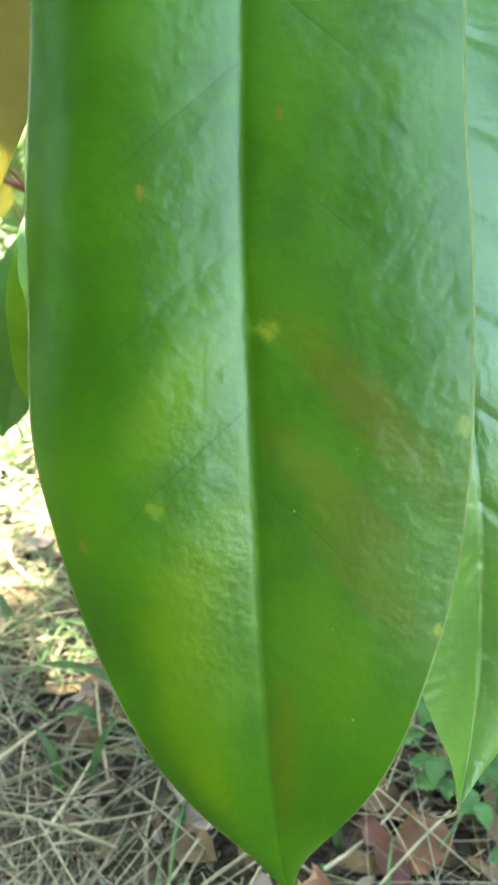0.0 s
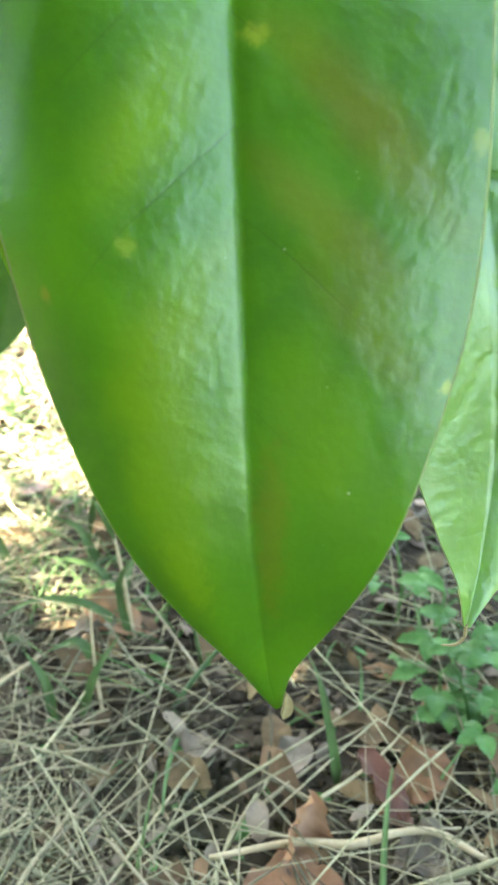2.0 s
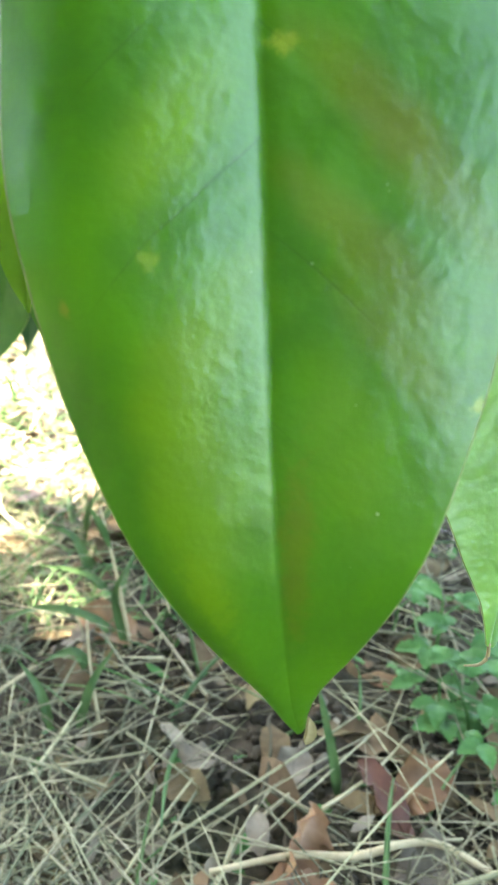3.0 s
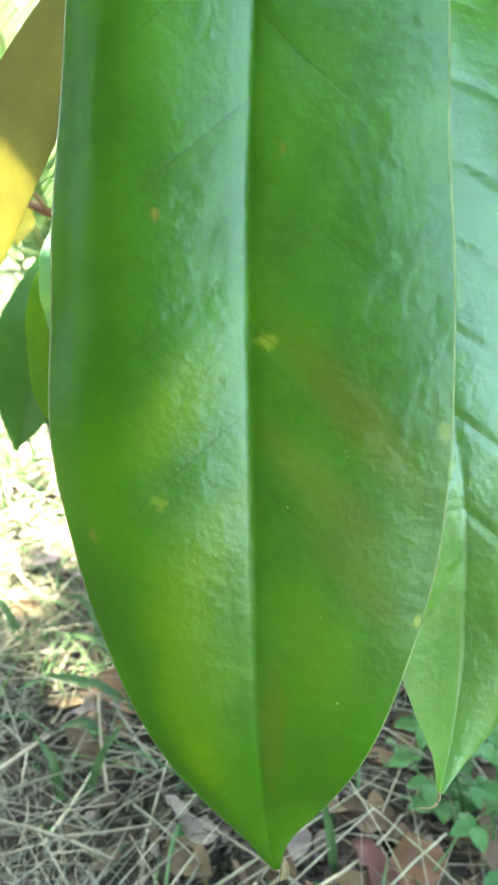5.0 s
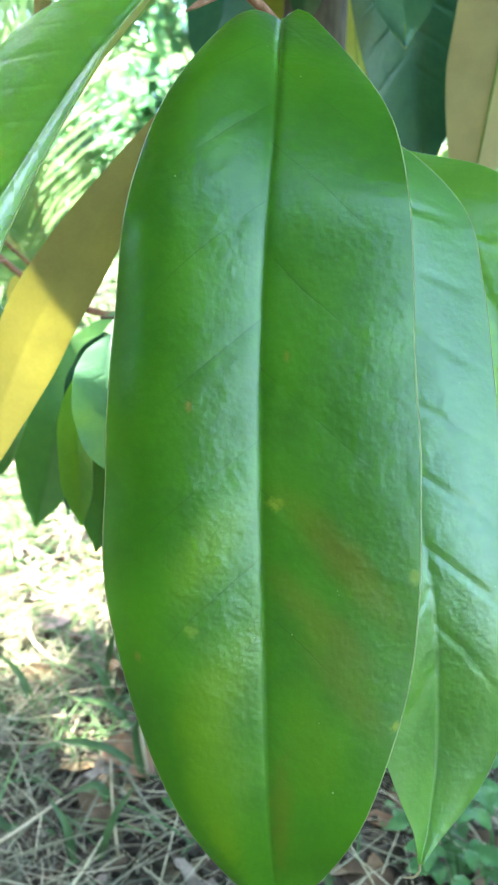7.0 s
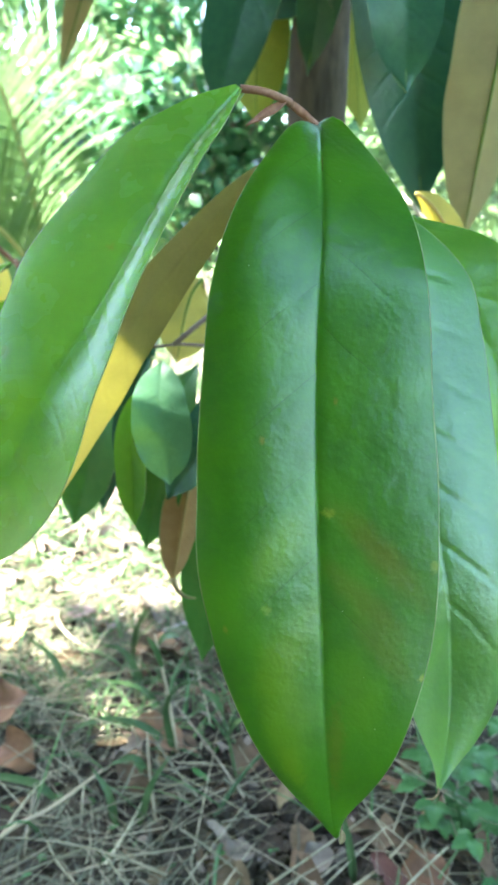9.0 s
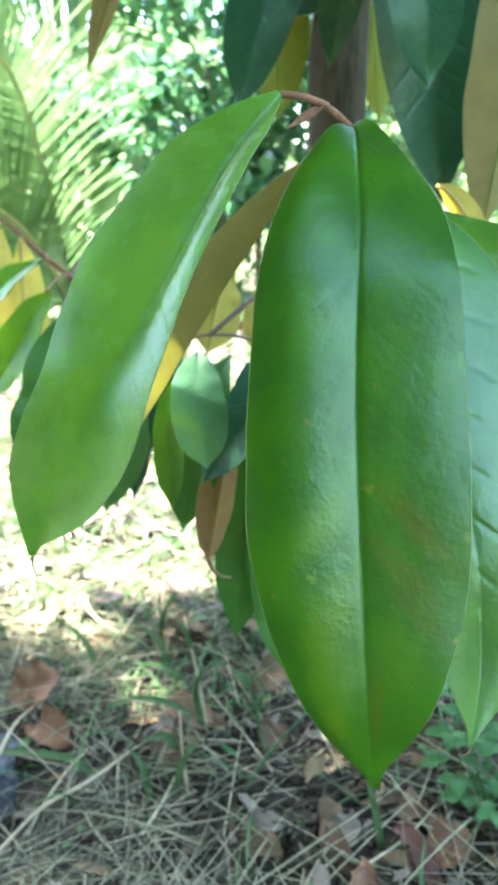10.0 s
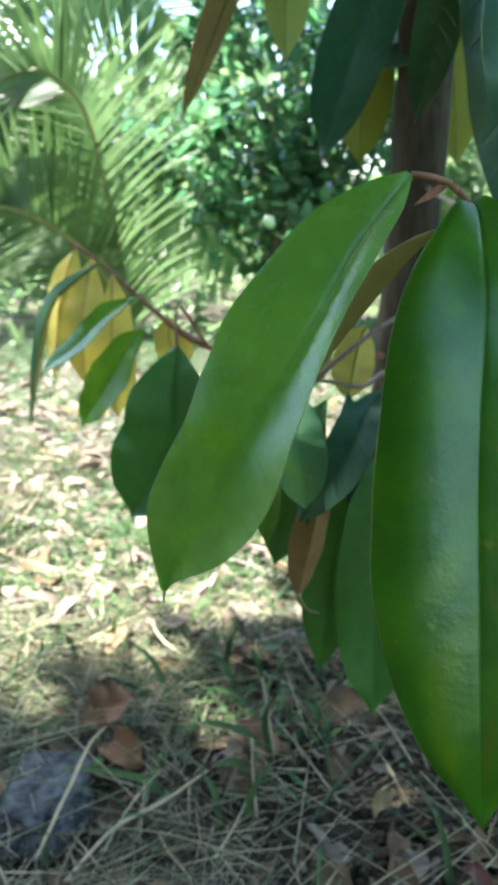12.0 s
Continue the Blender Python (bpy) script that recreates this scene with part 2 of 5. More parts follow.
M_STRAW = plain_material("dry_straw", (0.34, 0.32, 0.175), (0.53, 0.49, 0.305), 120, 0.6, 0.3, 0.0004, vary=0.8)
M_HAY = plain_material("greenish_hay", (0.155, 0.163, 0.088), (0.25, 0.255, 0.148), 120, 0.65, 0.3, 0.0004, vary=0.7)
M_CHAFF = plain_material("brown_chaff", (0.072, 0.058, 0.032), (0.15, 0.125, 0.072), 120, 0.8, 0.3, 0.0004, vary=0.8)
M_GRASS = plain_material("green_grass", (0.085, 0.20, 0.06), (0.15, 0.28, 0.09), 80, 0.5, 0.3, 0.0004, through=0.25, vary=0.5)
M_ROSY = plain_material("pale_leaf_litter", (0.30, 0.20, 0.15), (0.50, 0.38, 0.31), 90, 0.8, 0.5, 0.001, vary=0.6)
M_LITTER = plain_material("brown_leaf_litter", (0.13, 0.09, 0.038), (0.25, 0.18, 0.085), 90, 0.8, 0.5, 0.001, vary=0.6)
M_REDLEAF = plain_material("dead_leaf_red_brown", (0.18, 0.088, 0.038), (0.30, 0.16, 0.07), 70, 0.6, 0.5, 0.0008, through=0.12)
M_DARKRED = plain_material("dead_leaf_dark_red", (0.09, 0.035, 0.02), (0.16, 0.065, 0.038), 80, 0.5, 0.5, 0.0008)
M_TANLEAF = plain_material("dead_leaf_tan", (0.27, 0.14, 0.07), (0.38, 0.22, 0.12), 80, 0.45, 0.5, 0.0008, through=0.1)
M_GREYLEAF = plain_material("dead_leaf_grey", (0.14, 0.115, 0.08), (0.25, 0.21, 0.15), 80, 0.8, 0.5, 0.0008)
M_STONE = plain_material("stone_grey", (0.028, 0.033, 0.033), (0.145, 0.162, 0.158), 90, 0.85, 0.9, 0.003)
M_WEED = plain_material("weed_leaf", (0.06, 0.19, 0.045), (0.11, 0.28, 0.075), 120, 0.45, 0.4, 0.0005, through=0.3)
M_STEM = plain_material("pale_stem", (0.42, 0.34, 0.19), (0.52, 0.44, 0.27), 200, 0.6, 0.3, 0.0004)
M_HUSK = plain_material("dry_husk", (0.26, 0.20, 0.09), (0.36, 0.29, 0.14), 400, 0.7, 0.4, 0.0003)
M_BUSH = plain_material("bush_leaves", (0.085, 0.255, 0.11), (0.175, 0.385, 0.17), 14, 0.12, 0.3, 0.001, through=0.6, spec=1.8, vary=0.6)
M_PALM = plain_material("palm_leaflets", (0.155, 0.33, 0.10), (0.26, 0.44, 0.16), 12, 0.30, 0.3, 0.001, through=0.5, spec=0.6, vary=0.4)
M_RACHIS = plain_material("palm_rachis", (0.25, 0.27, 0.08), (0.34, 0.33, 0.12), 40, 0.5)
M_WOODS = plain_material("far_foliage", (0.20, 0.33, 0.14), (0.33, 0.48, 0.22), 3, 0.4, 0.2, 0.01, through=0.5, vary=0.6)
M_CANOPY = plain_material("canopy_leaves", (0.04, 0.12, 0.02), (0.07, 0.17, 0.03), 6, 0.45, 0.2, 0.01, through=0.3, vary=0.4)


# ---- building helpers ----
def mesh_object(name, verts, faces, mats, parent=None, label="", slots=None, uvs=None, smooth=True):
    me = bpy.data.meshes.new(name)
    me.from_pydata([tuple(v) for v in verts], [], faces)
    for m in mats:
        me.materials.append(m)
    if slots is not None:
        me.polygons.foreach_set("material_index", slots)
    if smooth:
        me.polygons.foreach_set("use_smooth", [True] * len(faces))
    if uvs is not None:
        layer = me.uv_layers.new(name="UVMap")
        flat = np.array(uvs, float)[[i for f in faces for i in f]]
        layer.data.foreach_set("uv", flat.ravel())
    me.update()
    ob = new(name, me)
    if parent is not None:
        ob.parent = parent
    if label:
        ob["label"] = label
    return ob


def spline(points, count):
    """A smooth line through the points, at even steps of its length."""
    p = [Vector(q) for q in points]
    p = [p[0] * 2 - p[1], *p, p[-1] * 2 - p[-2]]
    fine = []
    for i in range(1, len(p) - 2):
        for k in range(12):
            t = k / 12
            a, b, c, d = p[i - 1 : i + 3]
            fine.append(0.5 * (2 * b + (c - a) * t + (2 * a - 5 * b + 4 * c - d) * t * t + (3 * b - a - 3 * c + d) * t**3))
    fine.append(p[-2])
    run = np.concatenate([[0], np.cumsum([(b - a).length for a, b in zip(fine, fine[1:])])])
    out = []
    for s in np.linspace(0, run[-1], count):
        i = min(int(np.searchsorted(run, s, side="right")) - 1, len(fine) - 2)
        f = (s - run[i]) / max(run[i + 1] - run[i], 1e-9)
        out.append(fine[i].lerp(fine[i + 1], f))
    return out, float(run[-1])


def tube_data(points, radii, sides=8, count=None, lump=0.0):
    count = count or 4 * len(points)
    line, _ = spline(points, count)
    verts, faces = [], []
    up = Vector((0.31, 0.17, 0.93)).normalized()
    for i, c in enumerate(line):
        t = (line[min(i + 1, count - 1)] - line[max(i - 1, 0)]).normalized()
        a = t.cross(up)
        if a.length < 1e-4:
            a = t.cross(Vector((1, 0, 0)))
        a.normalize()
        b = t.cross(a)
        x = i / (count - 1) * (len(radii) - 1)
        k = min(int(x), len(radii) - 2)
        r = radii[k] + (radii[k + 1] - radii[k]) * (x - k)
        for j in range(sides):
            w = 2 * math.pi * j / sides
            rr = r * (1 + lump * (noise.noise(c * 40 + Vector((math.cos(w), math.sin(w), 0)))))
            verts.append(c + (a * math.cos(w) + b * math.sin(w)) * rr)
    for i in range(count - 1):
        for j in range(sides):
            k = (j + 1) % sides
            faces.append((i * sides + j, i * sides + k, (i + 1) * sides + k, (i + 1) * sides + j))
    faces.append(tuple(range(sides))[::-1])
    faces.append(tuple(range((count - 1) * sides, count * sides)))
    return verts, faces


def tube(name, points, radii, mat, parent=None, label="", sides=8, count=None, lump=0.0):
    v, f = tube_data(points, radii, sides, count, lump)
    return mesh_object(name, v, f, [mat], parent, label)


# rays on which the sun comes through the leaves: a point that it reaches, and the width of the gap
FLECKS = [((-0.199, 0.597, 0.32), 0.005), ((0.145, 0.515, 0.375), 0.012), ((0.140, 0.455, 0.363), 0.012), ((0.19, 0.45, 0.335), 0.010), ((-0.003, 0.294, 0.318), 0.011), ((-0.012, 0.297, 0.304), 0.013), ((-0.021, 0.299, 0.289), 0.012)]
FLECK_AT = np.array([p for p, _ in FLECKS])
FLECK_WIDE = np.array([r for _, r in FLECKS])


def in_fleck(points, margin=0.0):
    """Whether any of the points stands in the way of a sun fleck."""
    rel = np.array([tuple(p) for p in points])[:, None, :] - FLECK_AT[None]
    along = rel @ np.array(SUN_TO)
    off = np.linalg.norm(rel - along[..., None] * np.array(SUN_TO), axis=2)
    return bool(((off < FLECK_WIDE + margin) & (along > 0.05)).any())


PROFILE = [(0, 0.03), (0.05, 0.21), (0.11, 0.42), (0.22, 0.73), (0.325, 0.87), (0.43, 0.955), (0.55, 1.0), (0.68, 0.95), (0.79, 0.80), (0.875, 0.57), (0.93, 0.325), (0.97, 0.12), (1, 0.025)]


def smooth_profile(pairs):
    """A smooth half-width curve through pairs of (along, width)."""
    xs, ys = np.array(pairs, float).T
    slope = np.gradient(ys, xs)

    def width(s):
        s = min(max(s, 0.0), 1.0)
        i = min(int(np.searchsorted(xs, s, side="right")) - 1, len(xs) - 2)
        h = xs[i + 1] - xs[i]
        t = (s - xs[i]) / h
        a, b = ys[i], ys[i + 1]
        return float(max(0.012, a * (1 + 2 * t) * (1 - t) ** 2 + slope[i] * h * t * (1 - t) ** 2 + b * t * t * (3 - 2 * t) - slope[i + 1] * h * t * t * (1 - t)))

    return width


blade_width = smooth_profile(PROFILE)


def leaf_data(spine, half, face, fold=(0.0, 0.0), curl=(0.0, 0.0), wave=0.0, seed=0, rows=44, cols=8, face_tip=None, thick=0.0006, width=blade_width, crease=0.0):
    """A leaf blade as a thin slab: spine from base to tip, half width, the way its upper side looks,
    the angle by which each half (u > 0, u < 0) folds up, the curl of its margins, the wave of its edge, how round the crease is."""
    line, length = spline(spine, rows)
    face = Vector(face).normalized()
    face_tip = Vector(face_tip).normalized() if face_tip is not None else face
    top, low, uv = [], [], []
    for i, c in enumerate(line):
        s = i / (rows - 1)
        t = (line[min(i + 1, rows - 1)] - line[max(i - 1, 0)]).normalized()
        n0 = face.lerp(face_tip, s)
        side = t.cross(n0).normalized()
        n = side.cross(t).normalized()
        wide = [half * some(s) for some in (width if isinstance(width, tuple) else (width, width))]
        for j in range(-cols, cols + 1):
            u = math.copysign(1.0 if abs(j) == cols else 0.988 * (abs(j) / (cols - 1)) ** 1.35, j) if j else 0.0
            k = 0 if u >= 0 else 1
            w = wide[k]
            ang = fold[k]
            if isinstance(ang, tuple):
                x = min(1.0, s / ang[2]) if len(ang) > 2 else min(1.0, max(0.0, (s - 0.15) / 0.6))
                ang = ang[0] + (ang[1] - ang[0]) * x * x * (3 - 2 * x)
            ang = radians(ang)
            a = abs(u)
            out = w * a * math.cos(ang)
            lift = w * (math.hypot(a, crease) - crease) * math.sin(ang) + curl[k] * w * a**3
            lift += wave * half * a**2 * noise.noise(Vector((s * 7 + seed * 3.1, 1.7 if u > 0 else 9.2, seed * 1.3)))
            out *= 1 + 0.025 * a * noise.noise(Vector((s * 9 + seed, 4.4 if u > 0 else 2.2, seed * 0.7)))
            soft = 0.02 * half * math.exp(-(a / 0.03) ** 2) * (1 - s)
            p = c + side * (out * (1 if u >= 0 else -1)) + n * (lift - soft)
            top.append(p + n * thick * 0.5)
            low.append(p - n * thick * 0.5)
            uv.append((s, 0.5 + 0.5 * u))
    m = 2 * cols + 1
    size = rows * m
    faces, slots = [], []
    for i in range(rows - 1):
        for j in range(m - 1):
            a, b, c, d = i * m + j, i * m + j + 1, (i + 1) * m + j + 1, (i + 1) * m + j
            faces.append((a, b, c, d))
            slots.append(2 if cols > 7 and j in (0, m - 2) else 0)
            faces.append((size + d, size + c, size + b, size + a))
            slots.append(1)
        for j, flip in ((0, False), (m - 1, True)):
            a, d = i * m + j, (i + 1) * m + j
            f = (a, d, size + d, size + a)
            faces.append(f[::-1] if flip else f)
            slots.append(2)
    return top + low, faces, slots, uv + uv, line


def leaf(parent, label, spine, half, face, top_mat, under_mat, rib_mat=None, rib=0.0011, **shape):
    v, f, slots, uv, line = leaf_data(spine, half, face, **shape)
    blade = mesh_object("leaf", v, f, [top_mat, under_mat, M_MARGIN], parent, label, slots, uv)
    # the midrib stands out under the blade
    if not rib:
        return blade
    n = Vector(face).normalized()
    pick = [line[int(k * (len(line) - 1) / 9)] - n * (0.0010 + 0.03 * half * (1 - k / 9)) for k in range(10)]
    tube("midrib", pick, [rib, rib * 0.8, rib * 0.55, rib * 0.25], rib_mat or M_RIB, blade, sides=6, count=30)
    return blade


# ---- ground ----
def ground_height(x, y):
    d = math.hypot(x, y - 0.5)
    near = 1 / (1 + (d / 3.0) ** 2)
    h = 0.010 * noise.noise(Vector((x * 7, y * 7, 0))) + 0.005 * noise.noise(Vector((x * 23, y * 23, 4)))
    return h * near - 0.006


def ground_sheet():
    steps = sorted({round(v, 4) for v in np.concatenate([np.linspace(-0.8, 0.8, 81), np.linspace(-3, 3, 41), np.linspace(-12, 12, 17), (-300, -100, -40, 40, 100, 300)])})
    ys = [0.8 + v for v in steps]
    verts = [(x, y, ground_height(x, y)) for y in ys for x in steps]
    m = len(steps)
    faces = [(j * m + i, j * m + i + 1, (j + 1) * m + i + 1, (j + 1) * m + i) for j in range(m - 1) for i in range(m - 1)]
    tagged(mesh_object("ground", verts, faces, [M_SOIL]), "dark soil ground under dry grass and leaf litter", "ground", kind="structure")


ground_sheet()


def ribbons(name, mat, count, region, length, width, lift, label, category, curve=0.4, seed=1, rise=0.0, keep=None, even=1.6):
    """Many thin bent blades over a stretch of ground, in one mesh."""
    rng = np.random.default_rng(seed)
    x0, x1, y0, y1 = region
    verts, faces = [], []
    made = 0
    while made < count:
        x = rng.uniform(x0, x1)
        y = y0 + (y1 - y0) * rng.random() ** even
        if keep is not None and rng.random() > keep(x, y):
            continue
        made += 1
        scale = 1 + 0.35 * max(0.0, y - 0.8)
        ln = rng.uniform(*length) * scale
        w = (width[0] + (width[1] - width[0]) * rng.random() ** 2.2) * scale
        az = rng.uniform(0, 2 * math.pi)
        bend = rng.uniform(-curve, curve)
        z0 = ground_height(x, y) + rng.uniform(0, lift)
        tilt = rng.uniform(-0.12, 0.22) + rise * rng.uniform(0.5, 1.2)
        p = Vector((x, y, z0))
        base = len(verts)
        seg = 5
        for i in range(seg + 1):
            s = i / seg
            d = Vector((math.cos(az) * math.cos(tilt), math.sin(az) * math.cos(tilt), math.sin(tilt)))
            side = Vector((-math.sin(az), math.cos(az), 0.25)).normalized()
            ww = w * (1 - 0.75 * s**2) * (1 if rise else 0.9)
            up = side.cross(d) * ww * 0.35
            verts += [p + side * ww * 0.5, p - up, p - side * ww * 0.5, p + up * 0.4]
            p = p + d * (ln / seg)
            az += bend / seg
            tilt -= (0.25 + 1.3 * rise) * rng.uniform(0.1, 0.5) / seg * 2
            low = ground_height(p.x, p.y) + 0.001
            if p.z < low:
                p.z = low + rng.uniform(0, 0.002)
                tilt = max(tilt, 0.0)
        for i in range(seg):
            for j in range(4):
                k = (j + 1) % 4
                a = base + 4 * i
                faces.append((a + j, a + k, a + 4 + k, a + 4 + j))
    return tagged(mesh_object(name, verts, faces, [mat]), label, category, kind="stuff")


def flat_leaf(name, mat, at, length, half, yaw, pitch=0.0, roll=0.0, cup=0.5, bend=0.3, label="", category="dead leaf", seed=0, group="", stalk=True, parent=None, rows=16):
    """A dry leaf lying or leaning on the ground."""
    m = Matrix.Translation(at) @ pose(0, 0, 0, roll, -pitch, yaw)
    spine = []
    for i in range(6):
        s = i / 5
        spine.append(Vector((s * length, 0, bend * length * (s * (1 - s)) + 0.08 * length * noise.noise(Vector((s * 3, seed * 2.2, 1))))))
    v, f, slots, uv, line = leaf_data(spine, half, (0, 0, 1), fold=(22 * cup, 15 * cup), curl=(0.4 * cup, 0.6 * cup), wave=0.9, seed=seed, rows=rows, cols=5, width=blade_width)
    v = [m @ p for p in v]
    ob = mesh_object(name, v, f, [mat, mat, mat], parent, "", slots, uv)
    if stalk:
        tube("stalk", [m @ Vector((-0.25 * length, 0, 0.01 * length)), m @ Vector((-0.1 * length, 0.0, 0.04 * length)), m @ spine[0], m @ spine[3], m @ spine[5]], [0.0009, 0.0009, 0.0008, 0.0003], mat, ob, sides=5, count=14)
    if parent is None:
        tagged(ob, label, category, group)
    return ob


# ---- the young fruit tree ----
tree = tagged(new("fruit_tree"), "young fruit tree with drooping glossy leaves, golden underneath", "tree")
tube("trunk", [(0.070, 0.69, -0.03), (0.072, 0.685, 0.15), (0.0765, 0.68, 0.35), (0.080, 0.68, 0.5), (0.084, 0.69, 0.7), (0.08, 0.70, 1.1), (0.09, 0.70, 1.5)], [0.028, 0.0240, 0.0225, 0.0218, 0.0195, 0.014, 0.008], M_BARK, tree, "slim upright brown-grey trunk", sides=16, count=60, lump=0.12)
TWIG = tube("branch", [(0.078, 0.675, 0.325), (0.102, 0.48, 0.362), (0.094, 0.36, 0.386), (0.079, 0.305, 0.399), (0.066, 0.276, 0.4085), (0.0600, 0.2650, 0.4115)], [0.0045, 0.003, 0.002, 0.0014, 0.0011], M_TWIG, tree, "russet twig that bears the big leaves")
tube("petiole", [(0.0620, 0.2690, 0.4108), (0.0652, 0.2735, 0.4090), (0.0690, 0.2739, 0.4052)], [0.0011, 0.001, 0.001], M_TWIG, TWIG)
tube("petiole", [(0.0610, 0.2660, 0.4112), (0.0545, 0.2570, 0.4128), (0.0476, 0.2552, 0.4136)], [0.0012, 0.0011, 0.0011], M_TWIG, TWIG)
tube("petiole", [(0.0790, 0.3050, 0.3990), (0.0720, 0.2800, 0.4020), (0.0623, 0.2618, 0.3980)], [0.0012, 0.0011, 0.0011], M_TWIG, TWIG)
tube("petiole", [(0.0780, 0.3040, 0.3980), (0.0760, 0.2800, 0.3950), (0.0706, 0.2755, 0.3875)], [0.0012, 0.0011, 0.0011], M_TWIG, TWIG)
v, f, slots, uv, _ = leaf_data([(0.0600, 0.2640, 0.4112), (0.0570, 0.2600, 0.4085), (0.0525, 0.2570, 0.4058), (0.0492, 0.2555, 0.4042)], 0.0019, (-0.3, -0.8, 0.6), fold=(25, 25), rows=14, cols=3, thick=0.0005, width=lambda s: max(0.03, math.sin(math.pi * min(0.99, s**0.8))))
mesh_object("bud_scale", v, f, [M_TWIG, M_TWIG, M_TWIG], TWIG, "small folded russet bud scale", slots, uv)


MAIN_LEFT = smooth_profile([(0, 0.036), (0.03, 0.179), (0.075, 0.354), (0.13, 0.534), (0.23, 0.805), (0.325, 0.940), (0.43, 1.003), (0.55, 1.045), (0.68, 1.020), (0.79, 0.835), (0.875, 0.556), (0.93, 0.303), (0.97, 0.104), (1, 0.018)])
MAIN_RIGHT = smooth_profile([(0, 0.039), (0.03, 0.195), (0.075, 0.379), (0.13, 0.555), (0.23, 0.783), (0.325, 0.874), (0.43, 0.929), (0.55, 0.979), (0.68, 0.946), (0.79, 0.795), (0.875, 0.554), (0.93, 0.311), (0.97, 0.108), (1, 0.020)])
MAIN = leaf(tree, "large glossy green leaf with a straight midrib and yellowish blotches", [(0.0690, 0.2739, 0.4052), (0.0697, 0.2636, 0.4040), (0.0699, 0.2494, 0.3958), (0.0699, 0.2340, 0.3818), (0.0693, 0.2226, 0.3651), (0.0689, 0.2168, 0.3461), (0.0694, 0.2093, 0.3200), (0.0709, 0.2015, 0.2923), (0.0722, 0.1951, 0.2690), (0.0736, 0.1911, 0.2485), (0.0756, 0.1917, 0.2297), (0.0771, 0.1925, 0.2234)], 0.0307, (-0.16, -1.0, 0.12), M_MAIN, M_GOLD, fold=((54.3, 19.1, 0.3), (-27.7, -1.6, 0.45)), curl=(-0.24, -0.06), wave=0.06, seed=3, rows=84, cols=16, width=(MAIN_LEFT, MAIN_RIGHT))
LONG_LEFT = smooth_profile([(0, 0.063), (0.05, 0.383), (0.11, 0.650), (0.22, 0.918), (0.325, 1.044), (0.43, 1.096), (0.55, 0.940), (0.68, 0.772), (0.79, 0.762), (0.875, 0.679), (0.93, 0.443), (0.97, 0.178), (1, 0.039)])
LONG_RIGHT = smooth_profile([(0, 0.044), (0.05, 0.292), (0.11, 0.522), (0.22, 0.644), (0.325, 0.529), (0.43, 0.505), (0.55, 0.671), (0.68, 0.897), (0.79, 0.799), (0.875, 0.530), (0.93, 0.285), (0.97, 0.101), (1, 0.020)])
LONG = leaf(tree, "long green leaf folded along its midrib with a glossy sheen", [(0.0476, 0.2552, 0.4136), (0.0396, 0.2480, 0.4033), (0.0304, 0.2377, 0.3895), (0.0161, 0.2223, 0.3627), (0.0008, 0.2142, 0.3387), (-0.0119, 0.2137, 0.3148), (-0.0227, 0.2162, 0.2919), (-0.0260, 0.2166, 0.2830)], 0.0255, (-0.20, -1.0, 0.30), M_LONG, M_GOLD, fold=((-9.8, -5.8, 1), (53.5, 24.5)), curl=(-0.05, 0.14), wave=0.05, seed=7, rows=64, cols=12, width=(LONG_LEFT, LONG_RIGHT), crease=0.45)
GOLD_RIGHT = smooth_profile([(0, 0.017), (0.05, 0.124), (0.11, 0.261), (0.22, 0.521), (0.325, 0.727), (0.43, 0.901), (0.55, 0.972), (0.68, 0.859), (0.79, 0.676), (0.875, 0.469), (0.93, 0.266), (0.97, 0.098), (1, 0.021)])
GOLD_LEFT = smooth_profile([(0, 0.022), (0.05, 0.15), (0.11, 0.295), (0.22, 0.517), (0.325, 0.668), (0.43, 0.85), (0.55, 1.062), (0.68, 1.079), (0.79, 0.836), (0.875, 0.527), (0.93, 0.275), (0.97, 0.095), (1, 0.019)])
leaf(tree, "drooping leaf showing its dull golden underside", [(0.0623, 0.2618, 0.398), (0.0506, 0.2706, 0.3913), (0.0371, 0.279, 0.3777), (0.0117, 0.2905, 0.3478), (-0.0028, 0.2968, 0.329), (-0.0164, 0.3017, 0.3033), (-0.0245, 0.3038, 0.282), (-0.0286, 0.3045, 0.2684)], 0.0102, (-0.08, 1.0, 0.04), M_GILT, M_GOLD, rib=0, fold=((6, 10, 1.0), (-8, 2, 1.0)), wave=0.10, seed=11, rows=56, width=(GOLD_LEFT, GOLD_RIGHT))
tube("dry_tip", [(-0.0260, 0.2166, 0.2835), (-0.0262, 0.2164, 0.2797), (-0.0253, 0.2162, 0.2771)], [0.0005, 0.0004, 0.0002], M_HUSK, LONG, "thin dry point", sides=6)
BROAD_LEFT = smooth_profile([(0, 0.030), (0.05, 0.206), (0.11, 0.406), (0.22, 0.679), (0.325, 0.758), (0.43, 0.761), (0.55, 0.721), (0.68, 0.658), (0.79, 0.586), (0.875, 0.457), (0.93, 0.279), (0.97, 0.108), (1, 0.023)])
BROAD_RIGHT = smooth_profile([(0, 0.066), (0.05, 0.447), (0.11, 0.837), (0.22, 1.199), (0.325, 1.107), (0.43, 0.941), (0.55, 0.812), (0.68, 0.733), (0.79, 0.643), (0.875, 0.479), (0.93, 0.281), (0.97, 0.106), (1, 0.022)])
